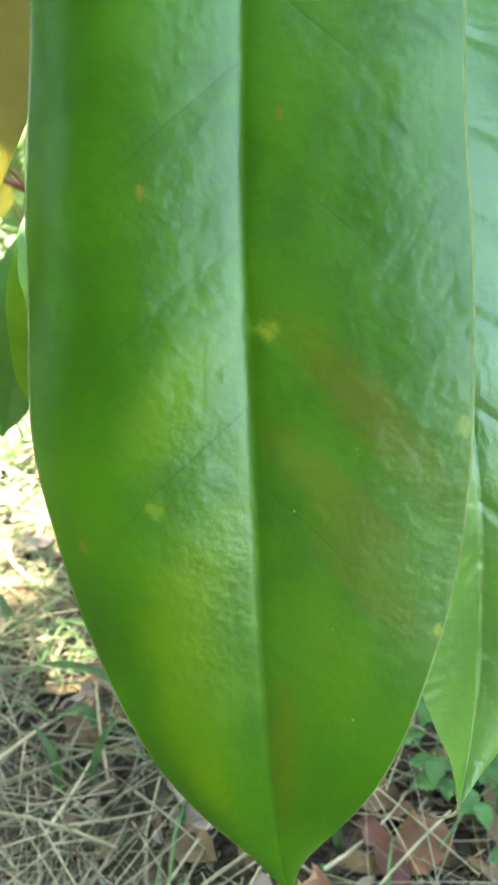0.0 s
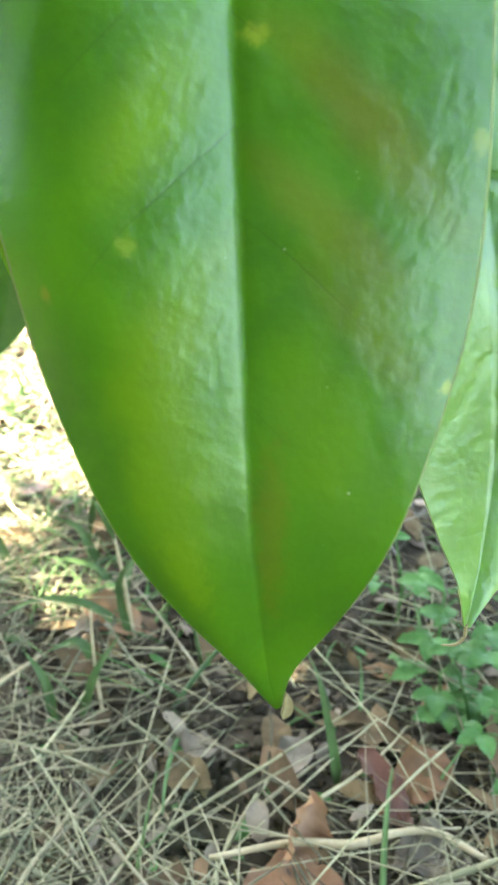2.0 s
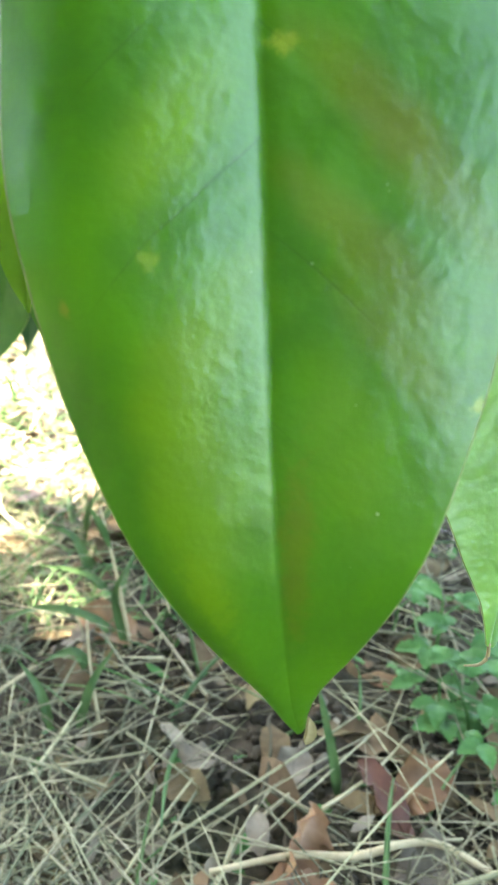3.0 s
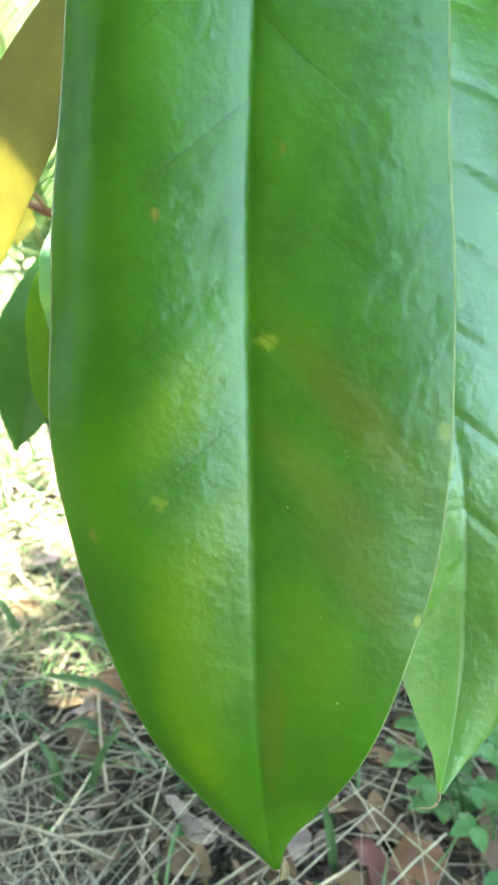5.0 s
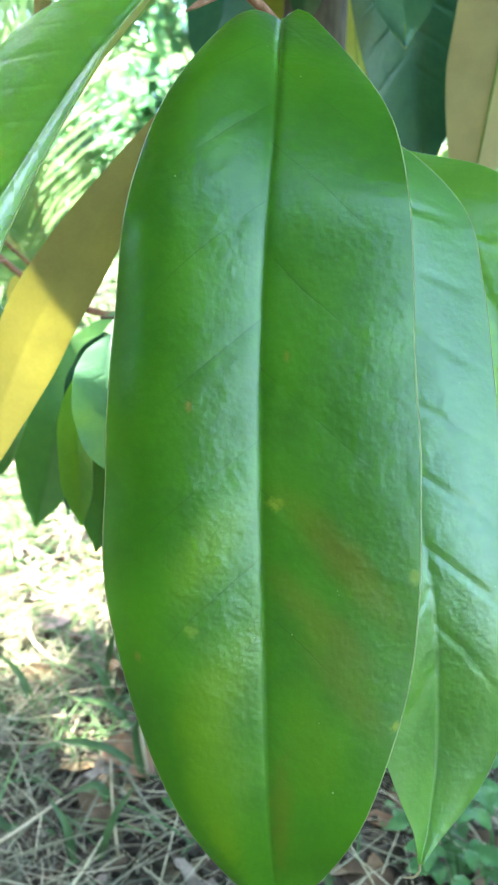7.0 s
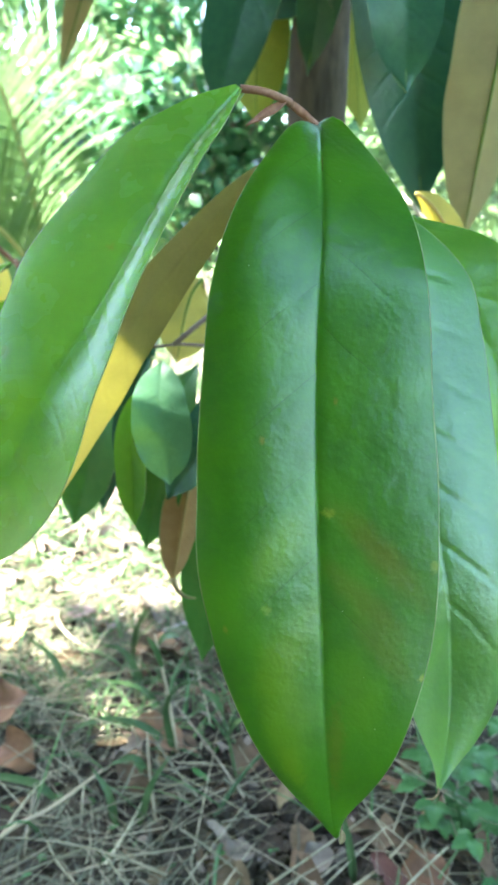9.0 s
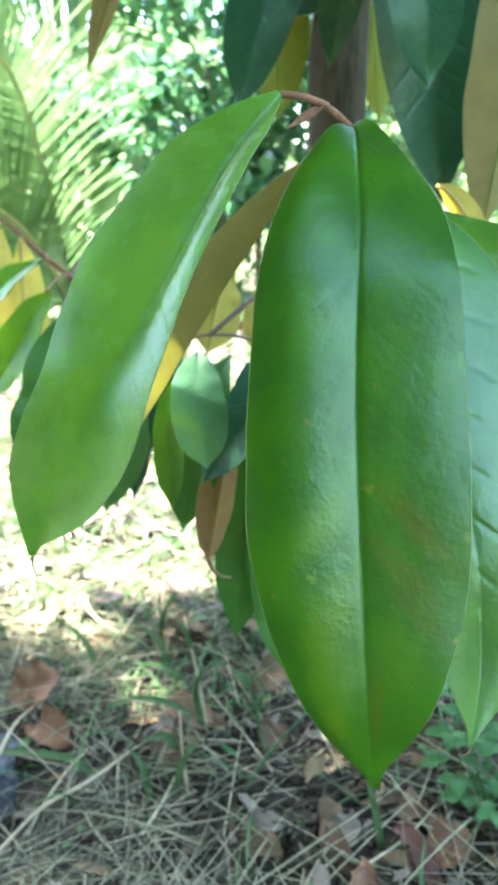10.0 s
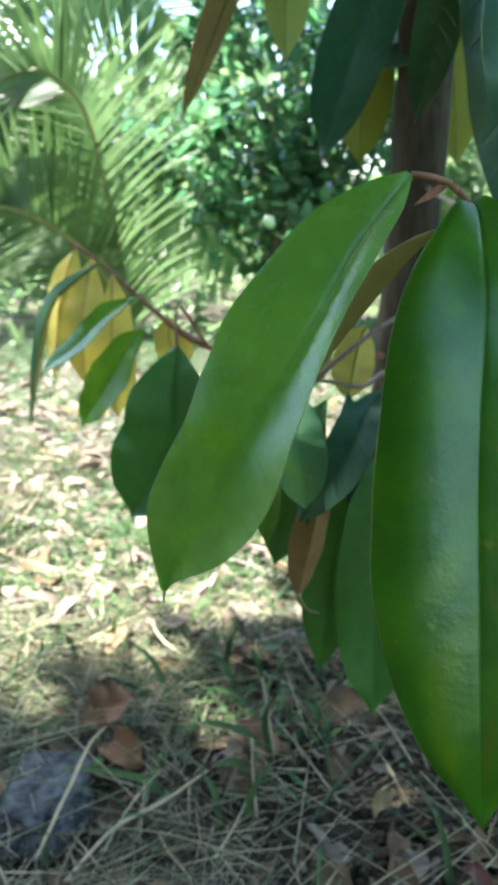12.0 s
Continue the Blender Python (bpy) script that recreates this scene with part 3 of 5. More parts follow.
BROAD = leaf(tree, "broad glossy leaf with deep side veins and a curled tip", [(0.0706, 0.2755, 0.3875), (0.0783, 0.2636, 0.3739), (0.0888, 0.2499, 0.3462), (0.0991, 0.2354, 0.3139), (0.1065, 0.2235, 0.2828), (0.1088, 0.2167, 0.2535), (0.1077, 0.2112, 0.2365), (0.1058, 0.2068, 0.2281)], 0.0265, (0.10, -1.0, 0.30), M_QUILT, M_GOLD, fold=((11.8, 16.9, 1), (-1.7, 12.5, 1)), curl=(-0.1, -0.15), wave=0.05, seed=13, rows=60, cols=10, width=(BROAD_LEFT, BROAD_RIGHT))
leaf(tree, "green leaf half hidden behind the broad one", [(0.100, 0.30, 0.380), (0.110, 0.275, 0.366), (0.122, 0.262, 0.340), (0.130, 0.256, 0.310), (0.134, 0.252, 0.275), (0.131, 0.25, 0.245)], 0.024, (0.15, -1.0, 0.3), M_FRESH, M_GOLD, fold=(8, 8), wave=0.1, seed=17)

tube("curled_tip", [(0.1058, 0.2068, 0.2286), (0.1057, 0.2064, 0.2264), (0.1045, 0.2062, 0.2251), (0.1023, 0.2060, 0.2250)], [0.0003, 0.0003, 0.00025, 0.00015], M_HUSK, BROAD, "thin dry hooked tip", sides=6)
v, f, slots, uv, _ = leaf_data([(0.0781, 0.1907, 0.2276), (0.0783, 0.1905, 0.2254), (0.0777, 0.1907, 0.2230)], 0.0008, (0.4, -1, 0.1), fold=(20, 20), rows=10, cols=3)
mesh_object("dry_tip", v, f, [M_HUSK, M_HUSK, M_HUSK], MAIN, "dry curled edge at the tip", slots, uv)

# dark leaves hanging from the upper branches
upper = tube("branch", [(0.083, 0.69, 0.66), (0.074, 0.66, 0.655), (0.05, 0.60, 0.655), (0.0, 0.52, 0.66), (-0.09, 0.50, 0.66)], [0.006, 0.0045, 0.0035, 0.002], M_TWIG_GREY, tree)
upper_right = tube("branch", [(0.083, 0.69, 0.66), (0.09, 0.62, 0.655), (0.105, 0.58, 0.655), (0.19, 0.50, 0.64)], [0.006, 0.0045, 0.0035, 0.002], M_TWIG_GREY, tree)


def hanging(tip, top, half, face, upper_mat, under_mat, label, seed, bow=0.02, fold=(14, 14), rib=None, wave=0.15):
    tip, top = Vector(tip), Vector(top)
    out = Vector(face).normalized()
    if out.y > 0:
        out = -out
    pts = [top, top.lerp(tip, 0.2) + out * bow * 0.8, top.lerp(tip, 0.45) + out * bow, top.lerp(tip, 0.75) + out * bow * 0.5, top.lerp(tip, 0.93), tip]
    return leaf(tree, label, pts, half, face, upper_mat, under_mat, rib, fold=fold, wave=wave, seed=seed, rows=40, cols=6)


DARK = "dark glossy green hanging leaf"
YEL = "yellow-green leaf underside lit from behind"
hanging((0.0003, 0.6708, 0.4445), (0.0738, 0.7039, 0.6419), 0.0300, (-0.35, -1, 0.12), M_DARK, M_GOLD, DARK, 21, fold=(6, 6))
hanging((0.0697, 0.6000, 0.4631), (0.0985, 0.5400, 0.6205), 0.0165, (-0.05, -1, 0.2), M_RIBBED, M_GOLD, "dark glossy hanging leaf with herringbone side veins", 22, fold=(14, 14))
leaf(tree, DARK, [(0.0060, 0.760, 0.580), (0.0170, 0.745, 0.562), (0.0430, 0.715, 0.542), (0.0670, 0.672, 0.527), (0.0860, 0.648, 0.521)], 0.0285, (0.05, -1.0, 0.08), M_DARK, M_GOLD, fold=(6, 6), wave=0.12, seed=23, rows=40, cols=6)
hanging((0.0317, 0.6951, 0.4405), (0.0320, 0.6830, 0.5900), 0.0255, (0.1, 1, 0.1), M_GOLD, M_OLIVE, YEL, 24, bow=0.0)
hanging((0.1465, 0.5557, 0.3743), (0.0898, 0.5744, 0.6527), 0.0334, (0.15, -1, 0.12), M_RIBBED, M_GOLD, DARK, 25, fold=(7, 7))
hanging((0.1236, 0.5000, 0.4412), (0.1152, 0.5300, 0.5575), 0.0215, (-0.05, -1, 0.3), M_DARK, M_GOLD, DARK, 26, fold=(6, 6))
hanging((0.1193, 0.7630, 0.4419), (0.0950, 0.7200, 0.6200), 0.0230, (0.3, 1, 0.1), M_GOLD, M_OLIVE, YEL, 27, bow=0.0)
hanging((0.1660, 0.5300, 0.3600), (0.1820, 0.4800, 0.5800), 0.0250, (-0.2, 1, 0.0), M_DARK, M_GOLD, "dull golden underside of a hanging leaf", 28, bow=0.0)
hanging((-0.1079, 0.6394, 0.4716), (0.0055, 0.5102, 0.6530), 0.0135, (-0.6, 0.9, -0.3), M_DARK, M_GOLD, "narrow hanging leaf with a copper-brown underside", 29, bow=0.0, fold=(30, 30))
hanging((-0.0141, 0.4978, 0.4873), (-0.0170, 0.5200, 0.6300), 0.0170, (0.1, 1, 0.1), M_GOLD, M_OLIVE, YEL, 30, bow=0.0)

# the unseen crown above, added to keep the big leaves in shade
crown_rng = random.Random(11)
for k in range(10):
    a = 2 * math.pi * k / 10 + crown_rng.uniform(-0.2, 0.2)
    z = 0.74 + 0.07 * k
    r = crown_rng.uniform(0.28, 0.46) * (1.25 - 0.05 * k)
    end = Vector((0.07 + r * math.cos(a), 0.55 + r * math.sin(a), z + 0.05))
    start = Vector((0.083, 0.695, z - 0.05))
    tube("branch", [start, start.lerp(end, 0.5) + Vector((0, 0, 0.03)), end], [0.006, 0.004, 0.0015], M_TWIG_GREY, tree, sides=6)
    for j in range(7):
        b = start.lerp(end, 0.25 + 0.75 * j / 6) + Vector((0, 0, 0.02))
        w = a + (1.3 if j % 2 else -1.3) + crown_rng.uniform(-0.3, 0.3)
        d = Vector((math.cos(w), math.sin(w), 0))
        ln = crown_rng.uniform(0.13, 0.18)
        if in_fleck([b, b + d * ln * 0.3, b + d * ln * 0.6, b + d * ln * 0.85], 0.03):
            continue
        leaf(tree, DARK, [b, b + d * ln * 0.35 + Vector((0, 0, 0.01)), b + d * ln * 0.65 - Vector((0, 0, ln * 0.2)), b + d * ln * 0.85 - Vector((0, 0, ln * 0.5))], crown_rng.uniform(0.026, 0.033), (d.x * 0.3, d.y * 0.3, 1), M_DARK, M_GOLD, fold=(12, 12), wave=0.15, seed=100 + 10 * k + j, rows=16, cols=3)

# more unseen crown branches, added to block the sun
for k in range(9):
    a = radians(205 + 9 * k - (9 if k == 1 else 0))
    z = 0.70 + 0.045 * k
    r = 0.34 + 0.06 * (k % 4)
    start, end = Vector((0.083, 0.69, z - 0.04)), Vector((0.07 + r * math.cos(a), 0.56 + r * math.sin(a), z + 0.03))
    tube("branch", [start, start.lerp(end, 0.5) + Vector((0, 0, 0.03)), end], [0.005, 0.0035, 0.0012], M_TWIG_GREY, tree, sides=6)
    for j in range(7):
        b = start.lerp(end, 0.3 + 0.7 * j / 6) + Vector((0, 0, 0.02))
        w = a + (1.2 if j % 2 else -1.2)
        d = Vector((math.cos(w), math.sin(w), 0))
        if in_fleck([b, b + d * 0.05, b + d * 0.1, b + d * 0.14], 0.03):
            continue
        leaf(tree, DARK, [b, b + d * 0.06 + Vector((0, 0, 0.008)), b + d * 0.11 - Vector((0, 0, 0.02)), b + d * 0.14 - Vector((0, 0, 0.06))], 0.032, (d.x * 0.3, d.y * 0.3, 1), M_DARK, M_GOLD, fold=(10, 10), wave=0.15, seed=300 + 10 * k + j, rows=16, cols=3)

# unseen branches on the sun's side, added to shade the hanging leaves
for k in range(5):
    a = radians(130 + 22 * k)
    z = 0.70 + 0.05 * k
    start, end = Vector((0.083, 0.69, z - 0.04)), Vector((0.08 + 0.30 * math.cos(a), 0.69 + 0.30 * math.sin(a), z + 0.05))
    tube("branch", [start, start.lerp(end, 0.5) + Vector((0, 0, 0.03)), end], [0.005, 0.0035, 0.0012], M_TWIG_GREY, tree, sides=6)
    for j in range(7):
        b = start.lerp(end, 0.15 + 0.85 * j / 6) + Vector((0, 0, 0.02))
        w = a + (1.2 if j % 2 else -1.2)
        d = Vector((math.cos(w), math.sin(w), 0))
        if in_fleck([b, b + d * 0.05, b + d * 0.1, b + d * 0.14], 0.03):
            continue
        leaf(tree, DARK, [b, b + d * 0.06 + Vector((0, 0, 0.008)), b + d * 0.11 - Vector((0, 0, 0.02)), b + d * 0.14 - Vector((0, 0, 0.06))], 0.034, (d.x * 0.3, d.y * 0.3, 1), M_DARK, M_GOLD, fold=(10, 10), wave=0.15, seed=400 + 10 * k + j, rows=16, cols=3)

# one unseen crown twig towards the sun, its leaf added to shade the golden leaf's upper half
tube("branch", [(0.083, 0.69, 0.68), (-0.03, 0.56, 0.73), (-0.11, 0.44, 0.75), (-0.168, 0.382, 0.746)], [0.005, 0.0035, 0.002, 0.0012], M_TWIG_GREY, tree, sides=6)
leaf(tree, DARK, [(-0.168, 0.382, 0.746), (-0.150, 0.372, 0.762), (-0.128, 0.362, 0.778), (-0.110, 0.350, 0.808)], 0.034, tuple(SUN_TO), M_DARK, M_GOLD, fold=(8, 8), wave=0.1, seed=480, rows=20, cols=4, width=lambda u: max(0.05, min(1.0, 7 * u) * (1 - u**3)))

# low right twig with yellow leaves
low_right = tube("branch", [(0.082, 0.68, 0.425), (0.112, 0.52, 0.396), (0.1266, 0.46, 0.380), (0.140, 0.455, 0.363), (0.156, 0.45, 0.354), (0.19, 0.44, 0.346)], [0.0022, 0.0017, 0.0013, 0.0010], M_STEM, tree, "pale twig lit by the sun")
leaf(tree, YEL, [(0.128, 0.475, 0.388), (0.136, 0.475, 0.383), (0.146, 0.475, 0.370), (0.156, 0.475, 0.350)], 0.0085, (0.1, 1, 0.3), M_YELLOW, M_YELLOW, M_RIB_GOLD, fold=(10, 10), seed=31, rows=24)
leaf(tree, YEL, [(0.155, 0.455, 0.360), (0.165, 0.45, 0.352), (0.185, 0.45, 0.340), (0.20, 0.45, 0.325)], 0.009, (0.1, 1, 0.3), M_YELLOW, M_YELLOW, M_RIB_GOLD, fold=(10, 10), seed=32, rows=24)

# left branch with small leaves
left_branch = tube("branch", [(0.072, 0.68, 0.285), (0.0, 0.62, 0.285), (-0.082, 0.60, 0.300), (-0.138, 0.60, 0.339), (-0.165, 0.605, 0.362), (-0.192, 0.61, 0.378)], [0.0045, 0.0038, 0.003, 0.0026, 0.002, 0.0013], M_TWIG, tree, "russet side branch with small leaves")
SMALL = "small green leaf on the side branch"


def branch_leaf(base, mid, tip, half, face, a, b, label, seed, fold=(15, 15), rib=None):
    base, mid, tip = Vector(base), Vector(mid), Vector(tip)
    pts = [base, base.lerp(mid, 0.55) + Vector((0, 0, 0.004)), mid, mid.lerp(tip, 0.6), tip]
    return leaf(tree, label, pts, half, face, a, b, rib, rib=0.0008, fold=fold, wave=0.2, seed=seed, rows=30, cols=6)


branch_leaf((-0.188, 0.61, 0.376), (-0.201, 0.60, 0.330), (-0.206, 0.59, 0.276), 0.017, (0.2, 1, 0.2), M_YELLOW, M_YELLOW, "small leaf with a golden-yellow underside in the sun", 41, rib=M_RIB_GOLD)
branch_leaf((-0.172, 0.60, 0.367), (-0.178, 0.585, 0.320), (-0.176, 0.58, 0.270), 0.017, (-0.1, 1, 0.1), M_YELLOW, M_YELLOW, "small leaf with a golden-yellow underside in the sun", 42, rib=M_RIB_GOLD)
branch_leaf((-0.156, 0.60, 0.355), (-0.156, 0.59, 0.300), (-0.153, 0.585, 0.243), 0.018, (0.1, 1, 0.1), M_YELLOW, M_YELLOW, "small leaf with a golden-yellow underside in the sun", 43, rib=M_RIB_GOLD)
branch_leaf((-0.110, 0.60, 0.322), (-0.112, 0.60, 0.306), (-0.105, 0.60, 0.280), 0.017, (0.1, 1, 0.1), M_YELLOW, M_YELLOW, "small leaf with a golden-yellow underside in the sun", 44, rib=M_RIB_GOLD)
branch_leaf((-0.160, 0.58, 0.366), (-0.198, 0.57, 0.330), (-0.220, 0.57, 0.240), 0.011, (-0.9, -0.6, 0.3), M_SAGE, M_GOLD, "narrow grey-green leaf drooping from the branch", 45, fold=(25, 25))
branch_leaf((-0.1217, 0.5415, 0.3442), (-0.1613, 0.5312, 0.3123), (-0.1929, 0.5304, 0.2892), 0.0112, (-0.2, -0.8, 0.9), M_FRESH, M_GOLD, SMALL, 46)
branch_leaf((-0.1140, 0.5334, 0.3230), (-0.1361, 0.5261, 0.2904), (-0.1619, 0.5248, 0.2518), 0.0172, (-0.3, -1, 0.5), M_FRESH, M_YELLOW, SMALL, 47)
branch_leaf((-0.0643, 0.4135, 0.3314), (-0.0660, 0.4030, 0.2800), (-0.0899, 0.3971, 0.2346), 0.0300, (-0.15, -1, 0.2), M_DEEP, M_GOLD, "dark green leaf hanging in the shade", 49, fold=(16, 16))
tube("petiole", [(-0.138, 0.60, 0.339), (-0.128, 0.57, 0.344), (-0.118, 0.54, 0.342)], [0.001, 0.0009, 0.0008], M_TWIG, left_branch, sides=5)
tube("petiole", [(-0.122, 0.60, 0.328), (-0.120, 0.56, 0.328), (-0.118, 0.53, 0.323)], [0.001, 0.0009, 0.0008], M_TWIG, left_branch, sides=5)
tube("petiole", [(-0.082, 0.60, 0.301), (-0.075, 0.50, 0.335), (-0.070, 0.44, 0.350), (-0.0643, 0.4135, 0.3314)], [0.0016, 0.0013, 0.001, 0.0009], M_TWIG, left_branch, sides=5)

# inner leaves between the big ones, on a low twig
inner = tube("branch", [(0.070, 0.68, 0.27), (0.052, 0.52, 0.298), (0.038, 0.42, 0.310), (0.018, 0.375, 0.322), (0.004, 0.35, 0.325)], [0.0035, 0.0024, 0.0017, 0.0012, 0.0007], M_TWIG_GREY, tree, "thin brown twig behind the big leaves")
tube("petiole", [(0.098, 0.45, 0.364), (0.062, 0.41, 0.354), (0.036, 0.37, 0.343), (0.014, 0.345, 0.327)], [0.0014, 0.0013, 0.0012, 0.0011], M_TWIG_GREY, inner)
IN = "shaded leaf among the lower twigs"
branch_leaf((0.0088, 0.3457, 0.3195), (0.0095, 0.3310, 0.3020), (0.0131, 0.3301, 0.2708), 0.0122, (0.15, -1, 0.45), M_SAGE, M_GOLD, "small blue-green leaf with a soft sheen", 51, fold=(4, 4))
branch_leaf((0.0040, 0.3496, 0.3110), (-0.0055, 0.3466, 0.2880), (-0.0062, 0.3477, 0.2442), 0.0080, (-0.3, -1, 0.3), M_FRESH, M_GOLD, IN, 52)
branch_leaf((-0.002, 0.38, 0.315), (-0.012, 0.38, 0.290), (-0.016, 0.38, 0.255), 0.0090, (-0.4, -1, 0.3), M_DARK, M_GOLD, IN, 53)
branch_leaf((0.0220, 0.3567, 0.2838), (0.0175, 0.3530, 0.2620), (0.0093, 0.3516, 0.2142), 0.0102, (-0.4, 0.9, 0.1), M_DARK, M_COPPER, "copper-brown underside of a folded leaf with a curled tip", 54, fold=(20, 30), rib=M_RIB_GOLD)
branch_leaf((0.046, 0.372, 0.318), (0.032, 0.352, 0.292), (0.010, 0.340, 0.260), 0.0130, (-0.25, -0.95, 0.25), M_DARK, M_COPPER, "dark folded leaf with a pale margin", 63, fold=(20, 20))
tube("curled_tip", [(0.0093, 0.3512, 0.2165), (0.0112, 0.351, 0.2115), (0.0155, 0.350, 0.2080), (0.0205, 0.350, 0.2072)], [0.0014, 0.0011, 0.0008, 0.0004], M_HUSK, inner, "dry curled leaf tip")
branch_leaf((0.020, 0.375, 0.312), (0.008, 0.36, 0.285), (-0.003, 0.355, 0.230), 0.0140, (-0.2, -1, 0.2), M_DEEP, M_GOLD, IN, 55)
branch_leaf((0.0360, 0.3990, 0.2850), (0.0275, 0.3783, 0.2280), (0.0207, 0.3671, 0.1633), 0.0155, (-0.15, -1, 0.15), M_DEEP, M_GOLD, IN, 56, fold=(10, 10))
branch_leaf((0.0499, 0.3898, 0.2850), (0.0498, 0.3698, 0.2410), (0.0496, 0.3502, 0.1506), 0.0221, (-0.1, -1, 0.15), M_DEEP, M_GOLD, IN, 57, fold=(10, 10))
branch_leaf((0.030, 0.400, 0.310), (0.034, 0.39, 0.285), (0.040, 0.385, 0.245), 0.0100, (0.2, -1, 0.3), M_DARK, M_COPPER, IN, 58)
branch_leaf((0.016, 0.44, 0.345), (0.006, 0.44, 0.325), (0.001, 0.44, 0.300), 0.0150, (0.1, 1, 0.2), M_GOLD, M_YELLOW, "yellow underside of a leaf lit from behind", 59)
branch_leaf((0.040, 0.45, 0.340), (0.034, 0.45, 0.322), (0.030, 0.45, 0.295), 0.0130, (-0.1, 1, 0.2), M_GOLD, M_YELLOW, "yellow underside of a leaf lit from behind", 60)
branch_leaf((-0.024, 0.540, 0.300), (-0.050, 0.510, 0.245), (-0.062, 0.508, 0.182), 0.0110, (-0.3, -1, 0.2), M_DARK, M_GOLD, IN, 61)
branch_leaf((-0.036, 0.545, 0.302), (-0.060, 0.500, 0.247), (-0.079, 0.500, 0.178), 0.0230, (-0.25, -1, 0.2), M_DEEP, M_GOLD, "green leaf hanging behind, in the shade", 62)

# ---- ground cover ----
random.seed(5)
def straw_here(x, y):
    """Less straw on the bare soil round the trunk, and in uneven swathes."""
    bare = math.hypot((x - 0.075) / 0.20, (y - 0.50) / 0.17) < 1
    swathe = 0.42 + 1.5 * noise.noise(Vector((x * 9, y * 9, 2.5)))
    return 0.1 if bare else min(1.0, max(0.08, swathe))


def off_stone(x, y):
    """No mat on the stone, and little under the tree."""
    if math.hypot((x + 0.15) / 0.06, (y - 0.44) / 0.07) < 1:
        return 0.0
    return 0.25 if math.hypot((x - 0.045) / 0.13, (y - 0.54) / 0.15) < 1 else 1.0


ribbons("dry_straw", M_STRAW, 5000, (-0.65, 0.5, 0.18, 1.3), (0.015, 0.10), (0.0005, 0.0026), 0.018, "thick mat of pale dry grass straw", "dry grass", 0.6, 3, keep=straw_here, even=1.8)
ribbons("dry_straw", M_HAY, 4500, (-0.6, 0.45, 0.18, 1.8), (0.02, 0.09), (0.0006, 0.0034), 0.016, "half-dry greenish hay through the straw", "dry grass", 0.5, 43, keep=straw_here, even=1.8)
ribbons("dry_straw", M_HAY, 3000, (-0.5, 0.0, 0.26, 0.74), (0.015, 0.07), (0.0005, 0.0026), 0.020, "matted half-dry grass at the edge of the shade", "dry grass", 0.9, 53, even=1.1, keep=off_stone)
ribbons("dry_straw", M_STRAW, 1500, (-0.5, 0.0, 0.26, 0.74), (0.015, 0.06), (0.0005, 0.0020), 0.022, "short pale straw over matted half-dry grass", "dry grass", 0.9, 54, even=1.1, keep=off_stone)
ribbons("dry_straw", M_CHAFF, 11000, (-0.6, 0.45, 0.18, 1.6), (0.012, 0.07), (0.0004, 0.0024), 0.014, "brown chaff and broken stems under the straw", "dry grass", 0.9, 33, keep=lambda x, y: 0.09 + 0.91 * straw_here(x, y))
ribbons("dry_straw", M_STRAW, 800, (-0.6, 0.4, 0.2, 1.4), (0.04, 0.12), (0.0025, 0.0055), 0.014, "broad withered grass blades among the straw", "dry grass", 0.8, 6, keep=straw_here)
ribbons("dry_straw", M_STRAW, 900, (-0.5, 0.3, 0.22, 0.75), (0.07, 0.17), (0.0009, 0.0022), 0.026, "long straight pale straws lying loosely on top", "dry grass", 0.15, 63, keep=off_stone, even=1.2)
# the lightened straw covers only the ground that the sun reaches
ribbons("dry_straw", M_PALE, 9000, (-1.3, 0.5, 0.66, 2.9), (0.02, 0.09), (0.0010, 0.0030), 0.016, "straw in the clearing, coloured paler for the sun on it", "dry grass", 0.9, 5, even=1.2)
ribbons("grass", M_GRASS, 2200, (-0.9, 0.6, 0.25, 2.8), (0.03, 0.09), (0.0015, 0.0040), 0.006, "scattered green grass blades among the straw", "grass", 0.5, 8, rise=0.8, even=0.8, keep=lambda x, y: 0.35 + 0.65 * (noise.noise(Vector((x * 6, y * 6, 3))) > 0.0))


ribbons("grass", M_GRASS, 13000, (-1.6, 0.7, 0.68, 2.8), (0.02, 0.06), (0.0015, 0.0040), 0.006, "patchy short green grass in the clearing", "grass", 0.5, 18, rise=0.7, even=1.0, keep=lambda x, y: 0.1 + 0.9 * (noise.noise(Vector((x * 5, y * 5, 8))) > -0.06))


ribbons("grass", M_GRASS, 1700, (-0.5, 0.05, 0.50, 0.95), (0.02, 0.06), (0.0015, 0.0036), 0.006, "young green grass at the edge of the sun", "grass", 0.5, 28, rise=0.8, even=1.0)


def litter(count, region, seed, mat, label, small=1.0):
    rng = np.random.default_rng(seed)
    verts, faces = [], []
    for _ in range(count):
        x, y = rng.uniform(region[0], region[1]), region[2] + (region[3] - region[2]) * rng.random() ** 1.4
        ln = small * rng.uniform(0.008, 0.036) * (1 + 0.3 * y)
        spine = [Vector((s * ln, 0, 0.2 * ln * s * (1 - s))) for s in (0, 0.33, 0.66, 1)]
        v, f, *_ = leaf_data(spine, ln * rng.uniform(0.16, 0.3), (0, 0, 1), fold=(rng.uniform(-30, 40), rng.uniform(-30, 40)), wave=0.6, seed=rng.uniform(0, 50), rows=7, cols=2, thick=0.0005)
        m = Matrix.Translation((x, y, ground_height(x, y) + rng.uniform(0.002, 0.012))) @ pose(0, 0, 0, rng.uniform(-30, 30), rng.uniform(-30, 30), rng.uniform(0, 360))
        base = len(verts)
        verts += [m @ p for p in v]
        faces += [tuple(i + base for i in q) for q in f]
    tagged(mesh_object("leaf_litter", verts, faces, [mat]), label, "leaf litter", kind="stuff")


